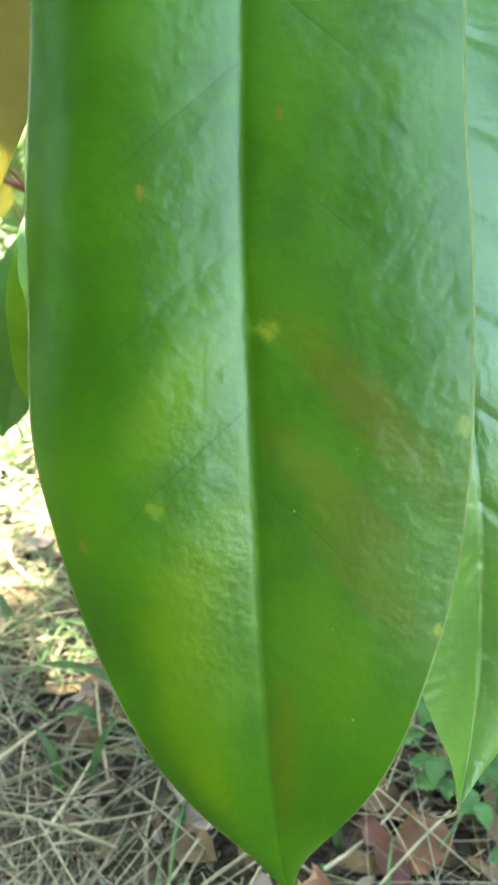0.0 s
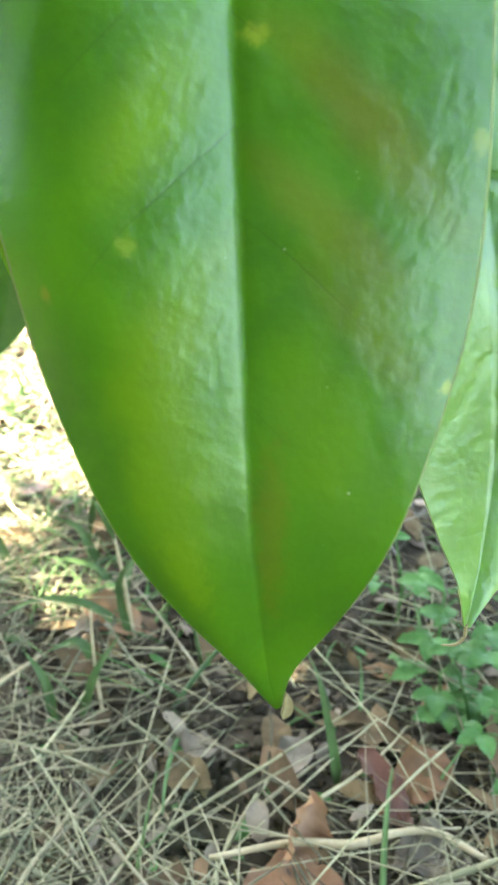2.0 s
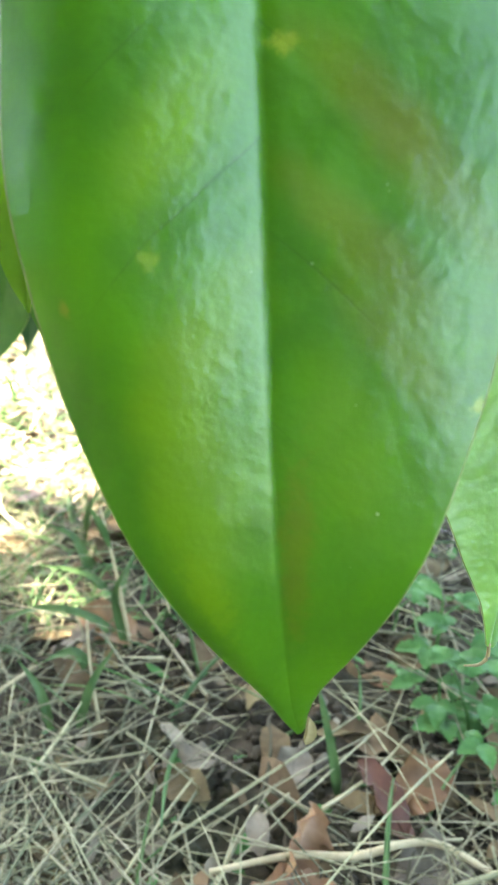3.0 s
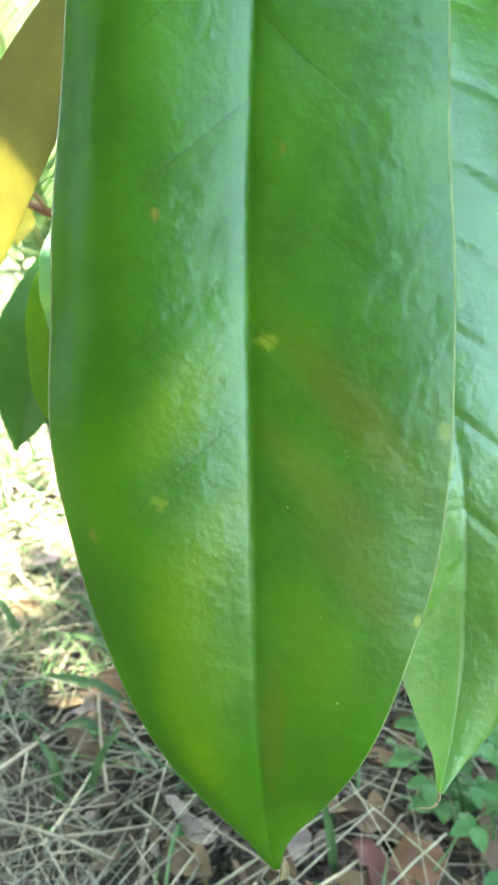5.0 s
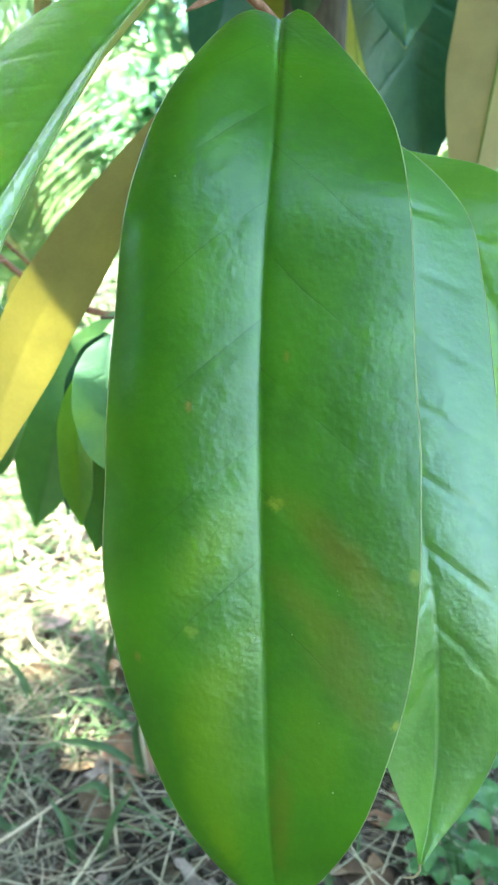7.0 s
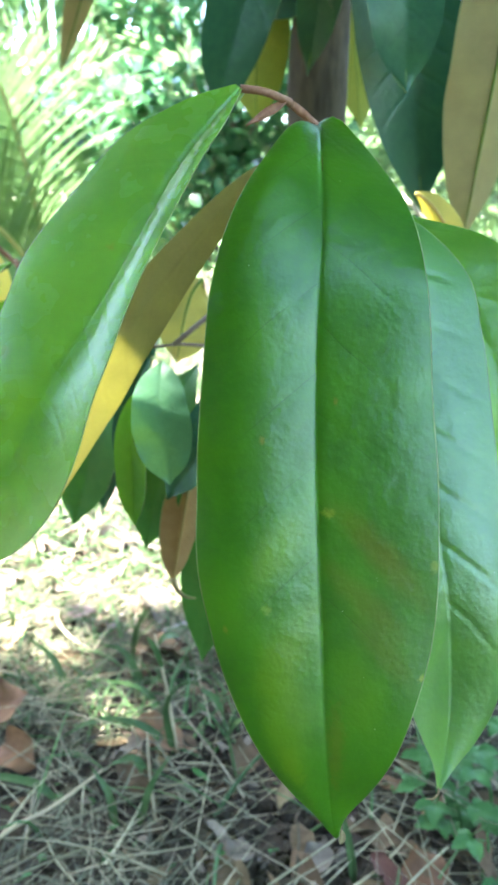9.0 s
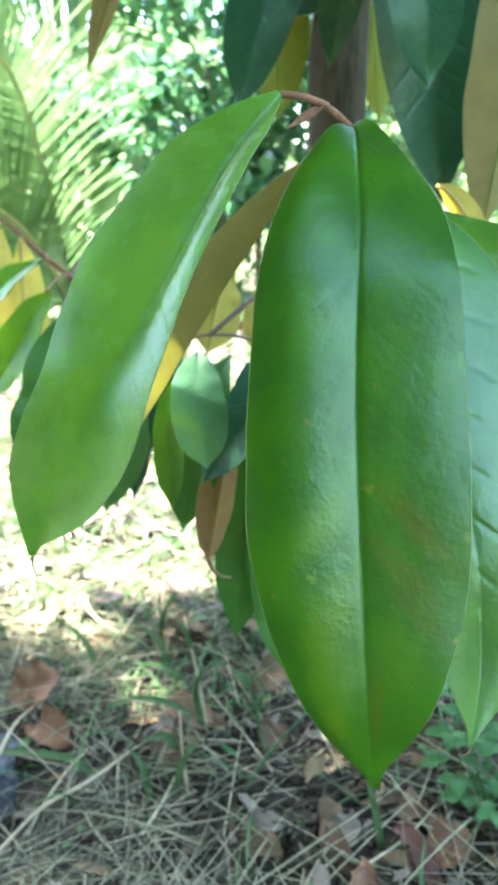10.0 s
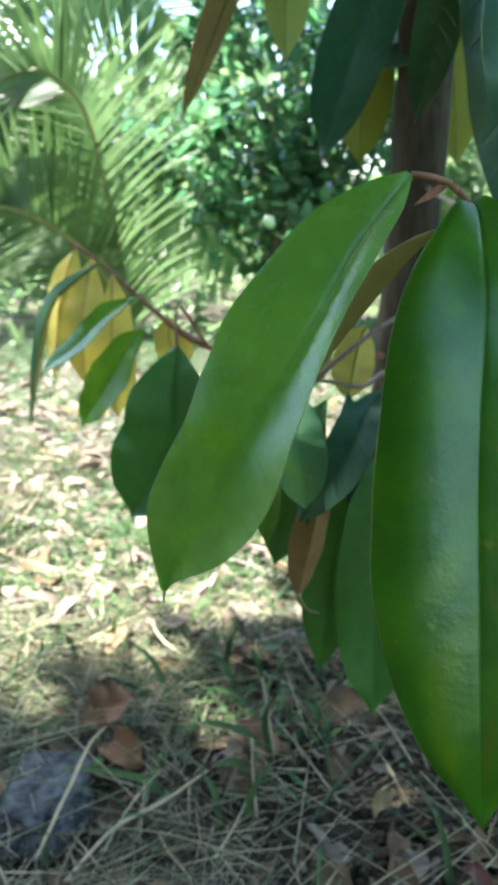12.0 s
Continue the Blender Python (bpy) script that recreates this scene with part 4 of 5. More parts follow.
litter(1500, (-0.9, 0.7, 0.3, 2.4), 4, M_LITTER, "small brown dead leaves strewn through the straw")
litter(1800, (-0.9, 0.4, 0.66, 2.0), 44, M_ROSY, "pale rosy-brown dead leaves in the sunlit grass")
litter(700, (-0.5, 0.35, 0.22, 1.1), 24, M_GREYLEAF, "crumbled grey bits of old leaves in the straw", 0.55)
litter(500, (-0.5, 0.35, 0.22, 1.1), 34, M_WEED, "tiny green sprouts between the straws", 0.4)


def soil_crumbs(count, seed):
    """Small clods of dark earth on the bare patch round the trunk."""
    rng = np.random.default_rng(seed)
    verts, faces = [], []
    shape = bmesh.new()
    bmesh.ops.create_icosphere(shape, subdivisions=1, radius=1.0)
    base_v = [v.co.copy() for v in shape.verts]
    base_f = [tuple(v.index for v in f.verts) for f in shape.faces]
    shape.free()
    for _ in range(count):
        x, y = rng.normal(0.09, 0.09), rng.normal(0.46, 0.09)
        r = 0.0012 + 0.004 * rng.random() ** 3
        off = Vector((x, y, ground_height(x, y) + 0.3 * r))
        k = rng.uniform(0, 100)
        b = len(verts)
        verts += [off + v * r * (1 + 0.5 * noise.noise(v * 1.7 + Vector((k, 0, 0)))) for v in base_v]
        faces += [tuple(i + b for i in f) for f in base_f]
    tagged(mesh_object("soil_crumbs", verts, faces, [M_SOIL]), "loose dark crumbs of soil round the trunk", "soil", kind="stuff")


soil_crumbs(2600, 15)


def dead(mat, x, y, length, half, yaw, pitch, roll, label, seed, lift=0.006, **more):
    return flat_leaf("dead_leaf", mat, (x, y, ground_height(x, y) + lift), length, half, yaw, pitch, roll, label=label, seed=seed, group="fallen leaves", **more)


dead(M_REDLEAF, -0.170, 0.512, 0.045, 0.017, 20, 25, 30, "red-brown fallen leaf leaning on straw", 1, 0.012)
dead(M_REDLEAF, -0.150, 0.488, 0.042, 0.013, -20, 0, 15, "red-brown fallen leaf beside the stone", 2, 0.010)
dead(M_TANLEAF, 0.076, 0.345, 0.036, 0.010, 55, 40, 60, "tan fallen leaf standing curled on edge", 3, 0.004, cup=1.2)
dead(M_REDLEAF, 0.130, 0.379, 0.037, 0.0120, 40, 15, 20, "glossy red-brown fallen leaf in a sun fleck", 4, 0.008)
dead(M_DARKRED, 0.137, 0.363, 0.045, 0.008, 120, 10, 10, "dark red fallen leaf in the shade", 5, 0.006)
dead(M_TANLEAF, 0.062, 0.331, 0.045, 0.013, -5, 5, -15, "tan fallen leaf curled on the straw", 6, 0.006, cup=1.0)
dead(M_GREYLEAF, 0.082, 0.393, 0.024, 0.009, 80, 5, 10, "withered grey fallen leaf", 7)
dead(M_GREYLEAF, 0.126, 0.348, 0.035, 0.012, 10, 0, 5, "withered grey fallen leaf under the stem", 9, 0.003)
dead(M_LITTER, -0.055, 0.60, 0.045, 0.016, 70, 15, 20, "brown fallen leaf, curled and dry", 10, 0.008)
dead(M_LITTER, -0.020, 0.62, 0.050, 0.018, 190, 20, 10, "brown fallen leaf, curled and dry", 11, 0.010)
dead(M_LITTER, 0.015, 0.545, 0.045, 0.014, 30, 15, 25, "brown fallen leaf, curled and dry", 12, 0.008)
dead(M_TANLEAF, -0.010, 0.505, 0.040, 0.012, 170, 20, -30, "pale tan fallen leaf on grass", 13, 0.010)
dead(M_GREYLEAF, -0.062, 0.485, 0.040, 0.010, 25, 10, -20, "withered grey fallen leaf", 14, 0.008)
dead(M_LITTER, 0.146, 0.418, 0.042, 0.010, 158, 3, 0, "brown fallen leaf, flat on the soil", 15, 0.004)
dead(M_LITTER, 0.030, 0.475, 0.030, 0.012, 75, 10, 15, "brown fallen leaf, curled and dry", 16, 0.008)
dead(M_GREYLEAF, 0.050, 0.41, 0.035, 0.012, 200, 5, 10, "withered grey fallen leaf", 17, 0.005)
dead(M_LITTER, -0.030, 0.455, 0.035, 0.012, 120, 15, -15, "brown fallen leaf, curled and dry", 18, 0.008)
for k in range(22):
    x, y = random.uniform(-0.55, 0.15), random.uniform(0.62, 1.5)
    dead(random.choice((M_LITTER, M_LITTER, M_GREYLEAF, M_TANLEAF)), x, y, random.uniform(0.04, 0.07), random.uniform(0.012, 0.02), random.uniform(0, 360), random.uniform(-5, 25), random.uniform(-30, 30), "dry brown fallen leaf on the sunlit grass", 30 + k, 0.010, stalk=False, rows=10)


def stone():
    bm = bmesh.new()
    bmesh.ops.create_icosphere(bm, subdivisions=5, radius=1.0)
    for v in bm.verts:
        p = v.co.copy()
        k = 1 + 0.34 * noise.noise(p * 1.3) + 0.16 * noise.noise(p * 3.1) - 0.22 * abs(noise.noise(p * 4.3)) + 0.09 * noise.noise(p * 9) + 0.05 * noise.noise(p * 23)
        v.co = Vector((p.x * 0.038, p.y * 0.048, max(p.z, -0.4) * 0.015)) * k
        v.co += Vector((-0.172, 0.428, 0.003))
    me = bpy.data.meshes.new("stone")
    bm.to_mesh(me)
    bm.free()
    me.materials.append(M_STONE)
    me.polygons.foreach_set("use_smooth", [True] * len(me.polygons))
    tagged(new("stone", me), "low blue-grey stone half sunk among straw", "stone")


stone()


TUFTS = {}


def tuft(name, label):
    if name not in TUFTS:
        TUFTS[name] = tagged(new("grass_tuft"), label, "grass", "grass tufts")
    return TUFTS[name]


def grass_blade(points, half, mat, label, clump="a", twist=(0, -0.6, 1)):
    v, f, slots, uv, _ = leaf_data(points, half, twist, fold=(14, 14), rows=20, cols=3, thick=0.0003, width=lambda s: max(0.06, min(1, 4 * s + 0.4) * (1 - s**2.2)))
    return mesh_object("blade", v, f, [mat, mat, mat], tuft(clump, label), "", slots, uv)


GB = "tuft of bent green grass blades among dry straw"
grass_blade([(-0.020, 0.505, 0.0), (-0.040, 0.500, 0.022), (-0.070, 0.497, 0.028), (-0.100, 0.492, 0.014)], 0.0030, M_GRASS, GB)
grass_blade([(-0.018, 0.500, 0.0), (-0.022, 0.500, 0.035), (-0.014, 0.50, 0.055), (-0.002, 0.50, 0.060)], 0.0028, M_GRASS, GB)
grass_blade([(-0.030, 0.470, 0.0), (-0.040, 0.468, 0.020), (-0.058, 0.463, 0.016)], 0.0035, M_GRASS, GB)
grass_blade([(0.105, 0.391, 0.0), (0.102, 0.393, 0.022), (0.097, 0.397, 0.044), (0.093, 0.400, 0.060)], 0.0026, M_GRASS, GB, "b")
grass_blade([(-0.085, 0.445, 0.0), (-0.105, 0.448, 0.014), (-0.150, 0.450, 0.016), (-0.180, 0.448, 0.006)], 0.0030, M_GRASS, GB, "c")
grass_blade([(-0.045, 0.430, 0.0), (-0.050, 0.435, 0.020), (-0.062, 0.44, 0.036)], 0.0030, M_GRASS, GB, "d")
grass_blade([(-0.030, 0.430, 0.0), (-0.022, 0.437, 0.025), (-0.010, 0.445, 0.043)], 0.0030, M_GRASS, GB, "d")
grass_blade([(-0.110, 0.56, 0.0), (-0.125, 0.57, 0.030), (-0.150, 0.575, 0.048)], 0.0032, M_GRASS, GB, "e")
grass_blade([(-0.055, 0.58, 0.0), (-0.068, 0.58, 0.030), (-0.090, 0.58, 0.040)], 0.0032, M_GRASS, GB, "e")
grass_blade([(-0.070, 0.62, 0.0), (-0.066, 0.62, 0.030), (-0.050, 0.62, 0.055)], 0.0030, M_GRASS, GB, "e")
for k in range(26):
    x, y = random.uniform(-0.45, 0.05), random.uniform(0.55, 1.1)
    a, h = random.uniform(0, 6.28), random.uniform(0.02, 0.055)
    d = Vector((math.cos(a), 0.5 * math.sin(a), 0)) * random.uniform(0.015, 0.05)
    b = Vector((x, y, ground_height(x, y)))
    grass_blade([b, b + d * 0.35 + Vector((0, 0, h * 0.7)), b + d + Vector((0, 0, h))], random.uniform(0.0018, 0.0034), M_GRASS, GB, "far%d%d" % (x > -0.2, int(y * 4)))


def stalk_plant(points, radius, label, leaves, mat=M_STEM):
    ob = tube("grass_stalk", points, [radius, radius * 0.8, radius * 0.6], mat, sides=6)
    tagged(ob, label, "stalk")
    for base, tip, half in leaves:
        base, tip = Vector(base), Vector(tip)
        v, f, slots, uv, _ = leaf_data([base, base.lerp(tip, 0.4) + Vector((0, 0, 0.004)), tip], half, (0, -0.6, 1), fold=(10, 10), rows=14, cols=3, thick=0.0003)
        mesh_object("leaf", v, f, [M_GRASS, M_GRASS, M_GRASS], ob, "", slots, uv)
    return ob


stalk_plant([(-0.015, 0.500, 0.0), (-0.022, 0.51, 0.04), (-0.032, 0.52, 0.085)], 0.0013, "dry upright grass stalk with a small green leaf", [((-0.030, 0.518, 0.078), (-0.012, 0.51, 0.090), 0.0028), ((-0.026, 0.514, 0.060), (-0.034, 0.50, 0.095), 0.0024)])
stalk_plant([(0.030, 0.475, 0.0), (0.022, 0.485, 0.035), (0.014, 0.49, 0.065)], 0.0012, "thin green stalk in the shade of the tree", [((0.020, 0.487, 0.045), (0.005, 0.48, 0.068), 0.0026), ((0.024, 0.483, 0.03), (0.036, 0.475, 0.05), 0.0022)], M_GRASS)
stalk_plant([(-0.020, 0.435, 0.0), (-0.024, 0.442, 0.03), (-0.026, 0.45, 0.055)], 0.0010, "dry upright grass stalk", [])
tagged(tube("fallen_stem", [(0.048, 0.340, 0.010), (0.083, 0.348, 0.012), (0.109, 0.348, 0.013), (0.130, 0.355, 0.013), (0.145, 0.357, 0.012), (0.158, 0.351, 0.010), (0.180, 0.338, 0.006)], [0.0013, 0.0016, 0.0018, 0.0016, 0.0012], M_STEM, sides=8, lump=0.25), "long pale dry stem lying across the straw", "stem")
tagged(tube("fallen_stem", [(-0.13, 0.36, 0.008), (-0.11, 0.40, 0.014), (-0.085, 0.43, 0.012), (-0.06, 0.46, 0.016)], [0.0012, 0.0014, 0.0009], M_STEM, sides=6), "thin pale dry stem on the straw", "stem")
tagged(tube("fallen_stem", [(-0.155, 0.375, 0.006), (-0.147, 0.42, 0.026), (-0.146, 0.46, 0.030), (-0.147, 0.50, 0.016)], [0.0012, 0.0014, 0.0009], M_STEM, sides=6), "pale straw stem laid over the stone", "stem")


def weed(x, y, height, seed, label):
    """A low weed: thin stem, side stalks with three toothed leaflets each."""
    rng = random.Random(seed)
    g = Vector((x, y, ground_height(x, y)))
    top = g + Vector((rng.uniform(-0.01, 0.01), rng.uniform(-0.01, 0.01), height))
    ob = tube("weed", [g - Vector((0, 0, 0.004)), g.lerp(top, 0.5) + Vector((0.003, 0, 0)), top], [0.0012, 0.001, 0.0006], M_WEED, sides=6)
    tagged(ob, label, "weed", "weeds by the tree")
    n = max(4, int(height / 0.014))
    for i in range(n):
        s = 0.25 + 0.75 * i / (n - 1)
        a = i * 2.4 + seed
        p = g.lerp(top, s)
        d = Vector((math.cos(a), math.sin(a), 0.35)).normalized()
        q = p + d * rng.uniform(0.010, 0.020)
        stalk = tube("leaf_stalk", [p, p.lerp(q, 0.5) + Vector((0, 0, 0.001)), q], [0.0006, 0.0005, 0.0004], M_WEED, ob, sides=5, count=6)
        for turn, size in ((0, 1.0), (75, 0.8), (-75, 0.8)):
            w = Matrix.Rotation(radians(turn), 3, "Z") @ d
            ln = rng.uniform(0.013, 0.020) * size
            tip = q + Vector((w.x, w.y, -0.1)) * ln
            v, f, slots, uv, _ = leaf_data([q, q.lerp(tip, 0.35) + Vector((0, 0, 0.0012)), q.lerp(tip, 0.7) + Vector((0, 0, 0.001)), tip], ln * 0.36, (0, -0.35, 1), fold=(12, 12), rows=15, cols=3, thick=0.0003, wave=0.15, seed=rng.uniform(0, 30), width=lambda u: max(0.04, math.sin(math.pi * min(0.999, u**0.75)) ** 0.8 * (0.86 + 0.14 * (1 if int(u * 14) % 2 else -1))))
            mesh_object("leaflet", v, f, [M_WEED, M_WEED, M_WEED], stalk, "", slots, uv)


W = "small green weed with toothed leaflets"
weed(0.174, 0.425, 0.045, 1, W)
weed(0.159, 0.480, 0.050, 2, W)
weed(0.194, 0.440, 0.055, 3, W)
weed(0.187, 0.475, 0.055, 4, W)
weed(0.181, 0.405, 0.035, 5, W)
weed(0.155, 0.440, 0.030, 6, W)
weed(0.149, 0.53, 0.055, 7, W)
weed(0.224, 0.45, 0.06, 8, W)

# ---- background plants ----
def leaf_cloud(place, count, size, seed, mat, name, parent, label="", droop=0.3, shape=0.32, clear=False):
    """Many folded leaves, each six triangles, as one crown. place(rng) gives a point."""
    rng = np.random.default_rng(seed)
    verts, faces = [], []
    for _ in range(count):
        c = Vector(place(rng))
        ln = rng.uniform(*size)
        d = Vector(rng.normal(size=3))
        d.z -= droop * 2
        d.normalize()
        up = Vector((rng.normal() * 0.5, rng.normal() * 0.5, 1.0))
        side = d.cross(up).normalized()
        n = side.cross(d).normalized()
        w = ln * shape * rng.uniform(0.8, 1.2)
        if clear and in_fleck([c + d * ln * k + side * w * j for k in (0.05, 0.28, 0.5, 0.72, 0.95) for j in (-0.6, 0, 0.6)], 0.3 * w):
            continue
        b = len(verts)
        verts += [c, c + d * ln * 0.3 + side * w * 0.85 + n * 0.12 * w, c + d * ln * 0.3 - side * w * 0.85 + n * 0.12 * w, c + d * ln * 0.35, c + d * ln * 0.7 + side * w * 0.7 - n * 0.05 * ln, c + d * ln * 0.7 - side * w * 0.7 - n * 0.05 * ln, c + d * ln - n * 0.14 * ln]
        faces += [(b, b + 3, b + 1), (b, b + 2, b + 3), (b + 1, b + 3, b + 6, b + 4), (b + 3, b + 2, b + 5, b + 6)]
    return mesh_object(name, verts, faces, [mat], parent, label)


def bush(x, y, z, rx, ry, rz, count, size, seed, label, name="bush", mat=None, low=0.0):
    rng = np.random.default_rng(seed)
    ob = tagged(new(name), label, "bush" if name == "bush" else "tree")
    ob.location = (x, y, 0)
    clumps = []
    for k in range(26):
        d = rng.normal(size=3)
        d /= np.linalg.norm(d)
        r = rng.uniform(0.35, 1.0)
        clumps.append((d[0] * rx * r, d[1] * ry * r, max(low, z + d[2] * rz * r), rng.uniform(0.16, 0.34)))
    tube("trunk", [(0.08, 0.35, -0.05), (0.08, 0.34, z * 0.35), (0.04, 0.2, z * 0.8), (0.03, 0, z + rz * 0.7)], [0.016, 0.013, 0.010, 0.005], M_BARK, ob, sides=8)
    for k, (cx, cy, cz, cr) in enumerate(clumps[:9]):
        tube("limb", [(0.06, 0.25, z * (0.3 + 0.05 * k)), (cx * 0.45, cy * 0.45, (z * 0.4 + cz) / 2), (cx, cy, cz)], [0.008, 0.005, 0.002], M_TWIG_GREY, ob, sides=6)

    def place(r):
        cx, cy, cz, cr = clumps[int(r.integers(len(clumps)))]
        d = r.normal(size=3)
        d *= (r.random() ** 0.4) / np.linalg.norm(d)
        return cx + d[0] * cr * rx * 1.2, cy + d[1] * cr * ry * 1.2, cz + d[2] * cr * rz * 1.2

    leaf_cloud(place, count, size, seed + 1, mat or M_BUSH, "crown", ob, droop=0.05)
    if mat is None:
        leaf_cloud(place, count // 11, size, seed + 2, M_WOODS, "crown", ob, "young light green leaves", droop=0.05)
    return ob


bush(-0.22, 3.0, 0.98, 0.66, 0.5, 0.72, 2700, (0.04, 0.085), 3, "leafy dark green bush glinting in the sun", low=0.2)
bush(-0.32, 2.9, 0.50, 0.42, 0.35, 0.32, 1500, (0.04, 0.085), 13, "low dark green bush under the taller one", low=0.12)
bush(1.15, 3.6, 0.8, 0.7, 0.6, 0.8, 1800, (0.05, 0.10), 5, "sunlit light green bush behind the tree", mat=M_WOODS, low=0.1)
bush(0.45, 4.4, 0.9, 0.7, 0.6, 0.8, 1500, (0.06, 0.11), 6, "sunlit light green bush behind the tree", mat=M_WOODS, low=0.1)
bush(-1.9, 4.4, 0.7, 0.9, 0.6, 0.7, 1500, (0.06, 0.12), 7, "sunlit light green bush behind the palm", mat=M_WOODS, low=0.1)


def frond(parent, points, reach, seed, pairs=72, label=""):
    """A palm frond: an arching rachis with narrow leaflets on both sides."""
    rng = np.random.default_rng(seed)
    line, length = spline(points, pairs + 4)
    stem = tube("frond", points, [0.012, 0.009, 0.006, 0.003], M_RACHIS, parent, label, sides=6, count=36)
    for sgn in (1, -1):
        for i in range(3, pairs + 3):
            u0 = i / (pairs + 3)
            c = line[i]
            t = (line[min(i + 1, pairs + 3)] - line[i - 1]).normalized()
            side = t.cross(Vector((0.05, -1, 0.25))).normalized() * sgn
            ln = reach * (0.45 + 0.55 * math.sin(math.pi * min(1, u0 * 0.9 + 0.1))) * rng.uniform(0.9, 1.1)
            d = (side + t * rng.uniform(0.55, 0.75)).normalized()
            w = 0.0062 * rng.uniform(0.7, 1.3)
            p = c.copy()
            verts, faces = [], []
            for k in range(5):
                u = k / 4
                ww = w * (1.0 if sgn < 0 else 1.7) * (1 - u**2) + 0.001
                wd = d.cross(Vector((0, -1, 0.3)) if sgn < 0 else Vector((0, -0.55, 1))).normalized() * ww
                nn = d.cross(wd).normalized() * ww * 0.5
                verts += [p + wd, p + nn, p - wd]
                p = p + d * ln / 4
                d = (d + Vector((0, rng.normal() * 0.03, -0.16 * (0.4 + u)))).normalized()
            for k in range(4):
                q = 3 * k
                faces += [(q, q + 1, q + 4, q + 3), (q + 1, q + 2, q + 5, q + 4)]
            mesh_object("leaflet", verts, faces, [M_PALM], stem)


palm = tagged(new("palm"), "coconut palm with long arching fronds of narrow leaflets", "palm")
tube("trunk", [(-1.75, 3.3, -0.05), (-1.72, 3.28, 0.4), (-1.68, 3.25, 0.8)], [0.11, 0.09, 0.08], M_BARK, palm, sides=12)
frond(palm, [(-1.68, 3.25, 0.8), (-1.40, 3.10, 1.15), (-1.05, 3.0, 1.25), (-0.70, 2.95, 1.12), (-0.55, 2.95, 0.85)], 0.42, 2)
frond(palm, [(-1.68, 3.25, 0.8), (-1.5, 3.2, 1.3), (-1.25, 3.2, 1.6), (-0.9, 3.2, 1.65), (-0.6, 3.2, 1.45)], 0.45, 3)
frond(palm, [(-1.68, 3.25, 0.8), (-1.45, 2.9, 0.85), (-1.25, 2.65, 0.70), (-1.12, 2.5, 0.42)], 0.38, 4)
frond(palm, [(-1.68, 3.25, 0.8), (-1.2, 3.3, 0.75), (-0.8, 3.3, 0.55), (-0.45, 3.3, 0.2)], 0.35, 5)
frond(palm, [(-1.68, 3.25, 0.8), (-1.6, 3.6, 1.3), (-1.5, 3.9, 1.5), (-1.3, 4.2, 1.4)], 0.45, 6)

young = tagged(new("palm"), "young palm sprouting from the ground, one long arching frond", "palm")
frond(young, [(-0.715, 2.62, -0.02), (-0.742, 2.60, 0.252), (-0.779, 2.60, 0.484), (-0.842, 2.60, 0.715), (-0.911, 2.58, 0.798), (-0.974, 2.56, 0.827), (-1.08, 2.54, 0.793), (-1.20, 2.50, 0.68)], 0.42, 1, pairs=80)
frond(young, [(-0.715, 2.62, -0.02), (-0.80, 2.55, 0.22), (-0.93, 2.48, 0.36), (-1.10, 2.42, 0.42), (-1.28, 2.38, 0.36)], 0.34, 8, pairs=60)


def far_woods(name, label, start, end, near, far, tall, count, seed, mat):
    def place(r):
        a = r.uniform(start, end)
        d = r.uniform(near, far)
        return d * math.cos(a), 0.5 + d * math.sin(a), r.random() ** 0.8 * (tall + 0.6 * math.sin(a * 7) + 0.5 * math.sin(a * 19))

    ob = leaf_cloud(place, count, (0.15, 0.34), seed, mat, name, None, shape=0.3)
    tagged(ob, label, "woods", kind="stuff")


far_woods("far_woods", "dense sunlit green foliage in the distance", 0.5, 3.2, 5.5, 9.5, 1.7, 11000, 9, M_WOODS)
# unseen, added for reflections: dark trees on both sides; behind the path low ones, under open sky
far_woods("far_woods", "unseen low dark green trees, sky kept open above for reflections", 4.90, 6.2, 4.5, 6.5, 0.8, 2500, 39, M_CANOPY)
far_woods("far_woods", "unseen dark green trees added to block low sky light", 3.7, 4.90, 4.5, 6.5, 5.2, 24000, 19, M_CANOPY)
far_woods("far_woods", "unseen green trees added beside the clearing, kept low for sky light", 3.1, 3.7, 4.5, 6.5, 2.0, 6000, 49, M_CANOPY)
far_woods("far_woods", "unseen dark green trees added to block low sky light", 6.2, 6.78, 4.5, 6.5, 4.2, 3800, 29, M_CANOPY)


def undergrowth():
    def place(r):
        x, y = r.uniform(-3, 3), r.uniform(2.2, 6.0)
        return x, y, 0.02 + 0.22 * r.random() ** 2 * min(1, (y - 1.8) / 1.5)

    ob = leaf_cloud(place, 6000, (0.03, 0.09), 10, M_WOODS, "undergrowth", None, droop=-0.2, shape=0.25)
    tagged(ob, "low green undergrowth beyond the clearing", "undergrowth", kind="stuff")


undergrowth()


# ---- unseen tree, added overhead to block the sun ----
def shade_limit(x):
    """How far the deep shade reaches over the ground at x."""
    t = min(1.0, max(0.0, (x + 0.28) / 0.22))
    return 0.42 + 0.24 * t * t * (3 - 2 * t)


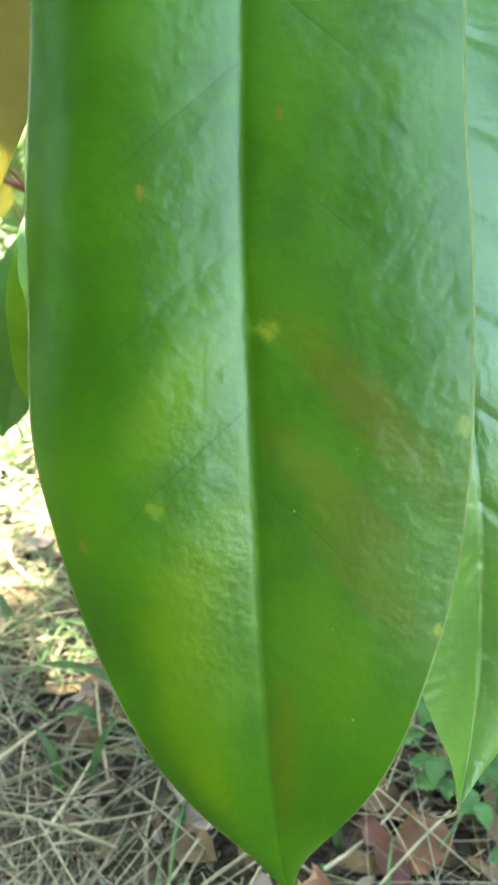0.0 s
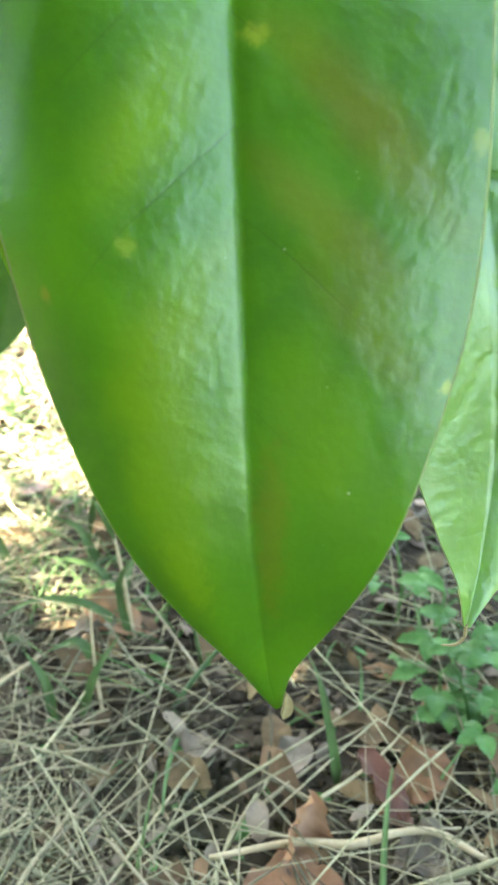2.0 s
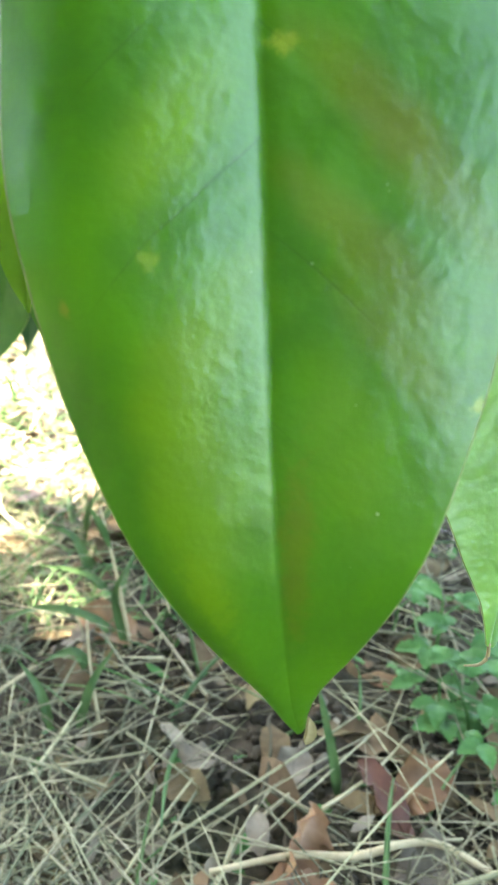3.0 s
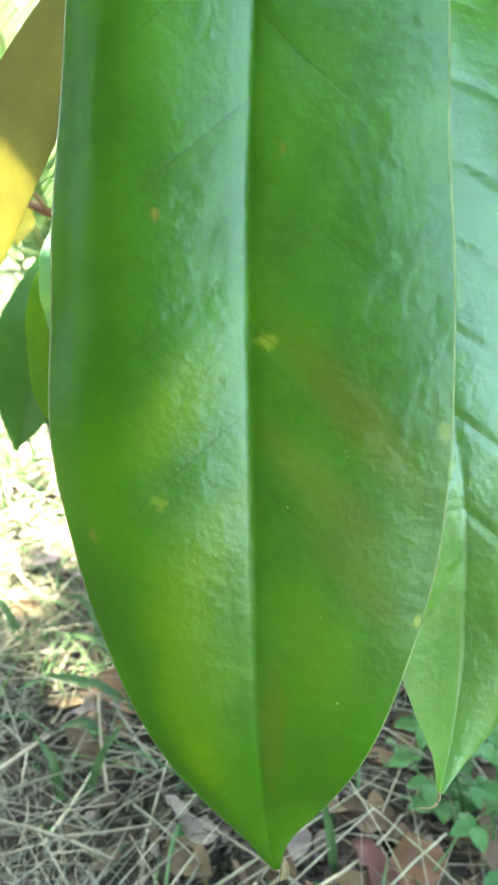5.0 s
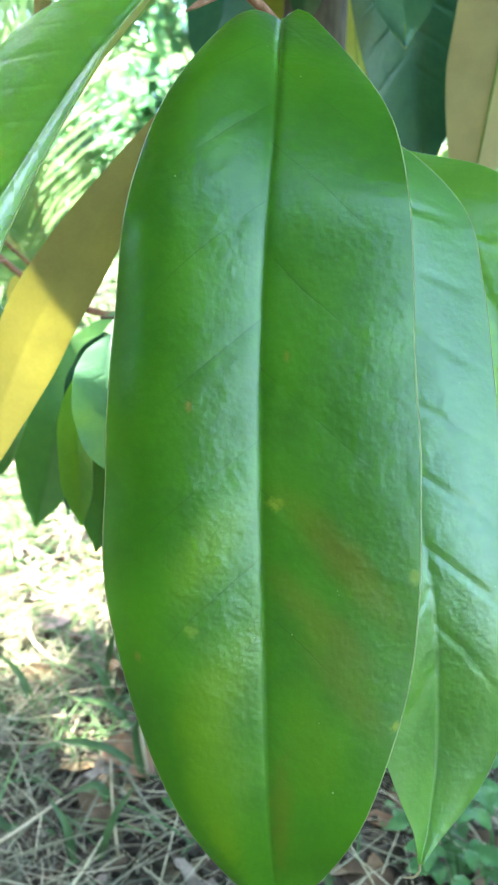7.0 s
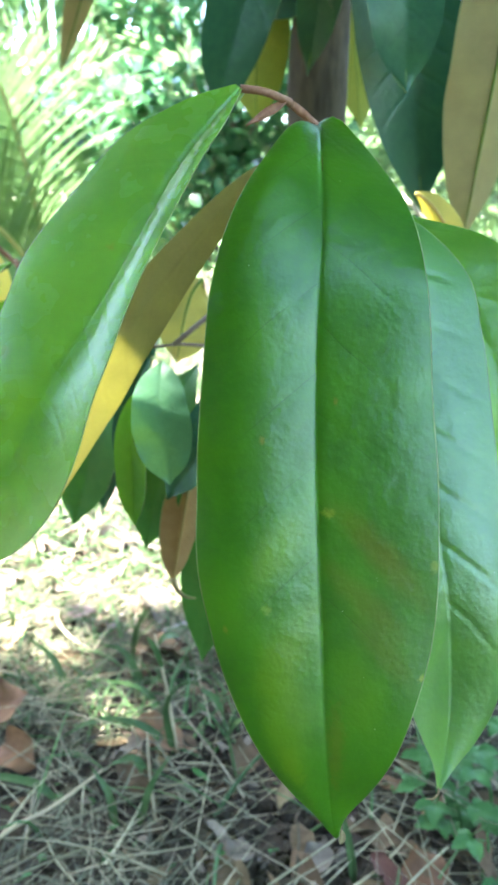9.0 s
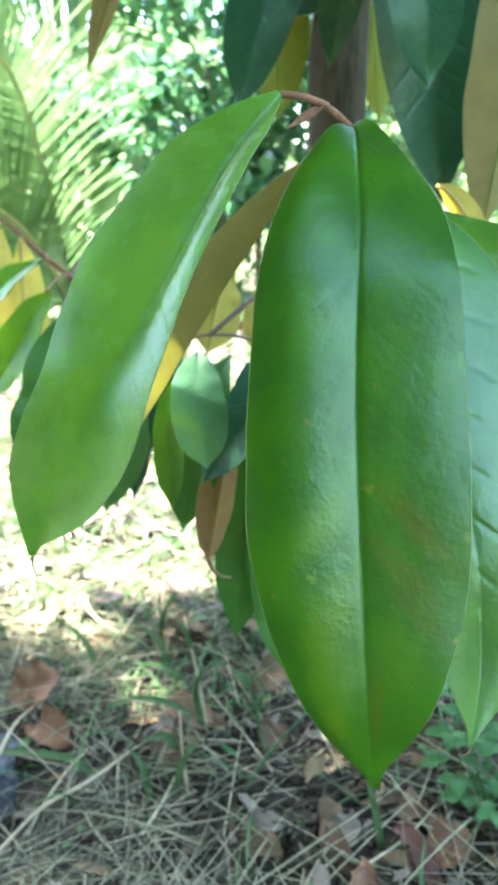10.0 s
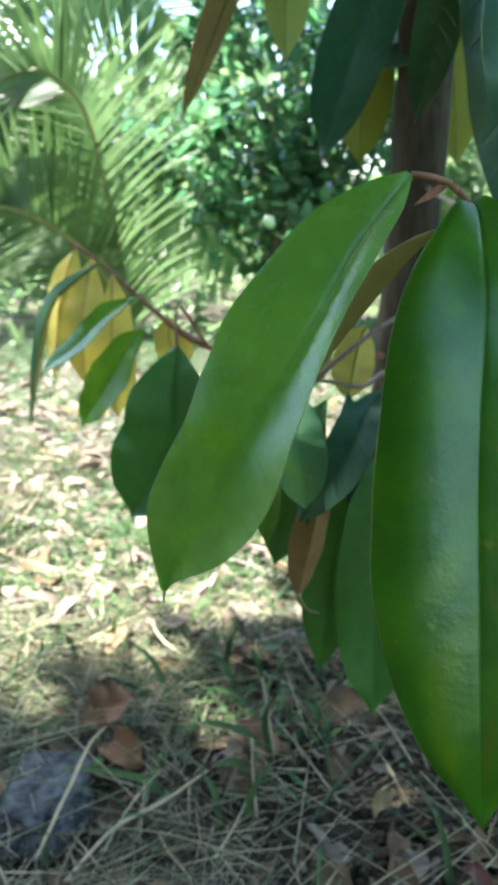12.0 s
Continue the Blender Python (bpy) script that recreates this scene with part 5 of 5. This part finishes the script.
def unseen_shade_tree():
    ob = tagged(new("unseen_shade_tree"), "unseen tree added overhead, its leafy crown shaped to shade the clearing", "tree")
    tube("trunk", [(2.6, -1.4, -0.1), (2.5, -1.3, 1.2), (2.2, -1.0, 2.4), (1.8, -0.5, 3.2)], [0.16, 0.13, 0.10, 0.05], M_BARK, ob, sides=12)
    for k, q in enumerate(((-0.8, 1.6, 3.0), (0.6, 1.8, 3.1), (0.2, 0.4, 3.0), (-1.2, 0.6, 3.0), (1.4, 1.2, 3.2))):
        tube("limb", [(2.2, -1.0, 2.4), ((2.2 + q[0]) / 2, (q[1] - 1.0) / 2, 2.9), q], [0.06, 0.04, 0.015], M_BARK, ob, sides=8)

    def place(r):
        while True:
            # a crown with one wide gap, through which the sun reaches the clearing
            gx, gy, z = r.uniform(-4.0, 4.0), r.uniform(-2.6, 3.0), r.uniform(2.3, 3.3)
            gap = math.hypot((gx + 0.60) / 0.82, (gy - 1.35) / 0.95)
            thin = 0.004 if gap < 0.95 else 0.15 if gap < 1.1 else 1.0
            edge = math.hypot(gx / 3.8, (gy + 0.2) / 3.0) + 0.15 * noise.noise(Vector((gx * 1.5, gy * 1.5, 7)))
            # the crown is ragged and open towards the rear, so glossy leaves reflect sky
            rear = math.hypot((gx - 3.4) / 2.6, (gy + 2.6) / 1.9) + 0.28 * noise.noise(Vector((gx * 1.3, gy * 1.3, 3)))
            if rear < 1:
                continue
            # also left open far to the left, for the long leaf's sheen
            if edge > 1 or gy > 2.1 + 0.3 * math.sin(gx * 4) or (gx - 0.44 * z < -2.3 and gy > -0.9):
                continue
            if -1.2 < gx < 1.4 and -0.95 < gy < shade_limit(gx):
                continue
            if r.random() < thin:
                t = z / SUN_TO.z
                return gx + SUN_TO.x * t, gy + SUN_TO.y * t, z

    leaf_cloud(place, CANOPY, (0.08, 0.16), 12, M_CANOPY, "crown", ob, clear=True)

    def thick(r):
        # the densest part of the crown, packed to keep the near ground in shade
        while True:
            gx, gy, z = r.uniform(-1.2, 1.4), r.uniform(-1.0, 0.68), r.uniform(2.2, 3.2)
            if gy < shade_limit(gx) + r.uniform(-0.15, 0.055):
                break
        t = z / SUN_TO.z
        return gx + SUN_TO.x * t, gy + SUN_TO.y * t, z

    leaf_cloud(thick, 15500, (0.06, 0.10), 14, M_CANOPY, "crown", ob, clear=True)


unseen_shade_tree()
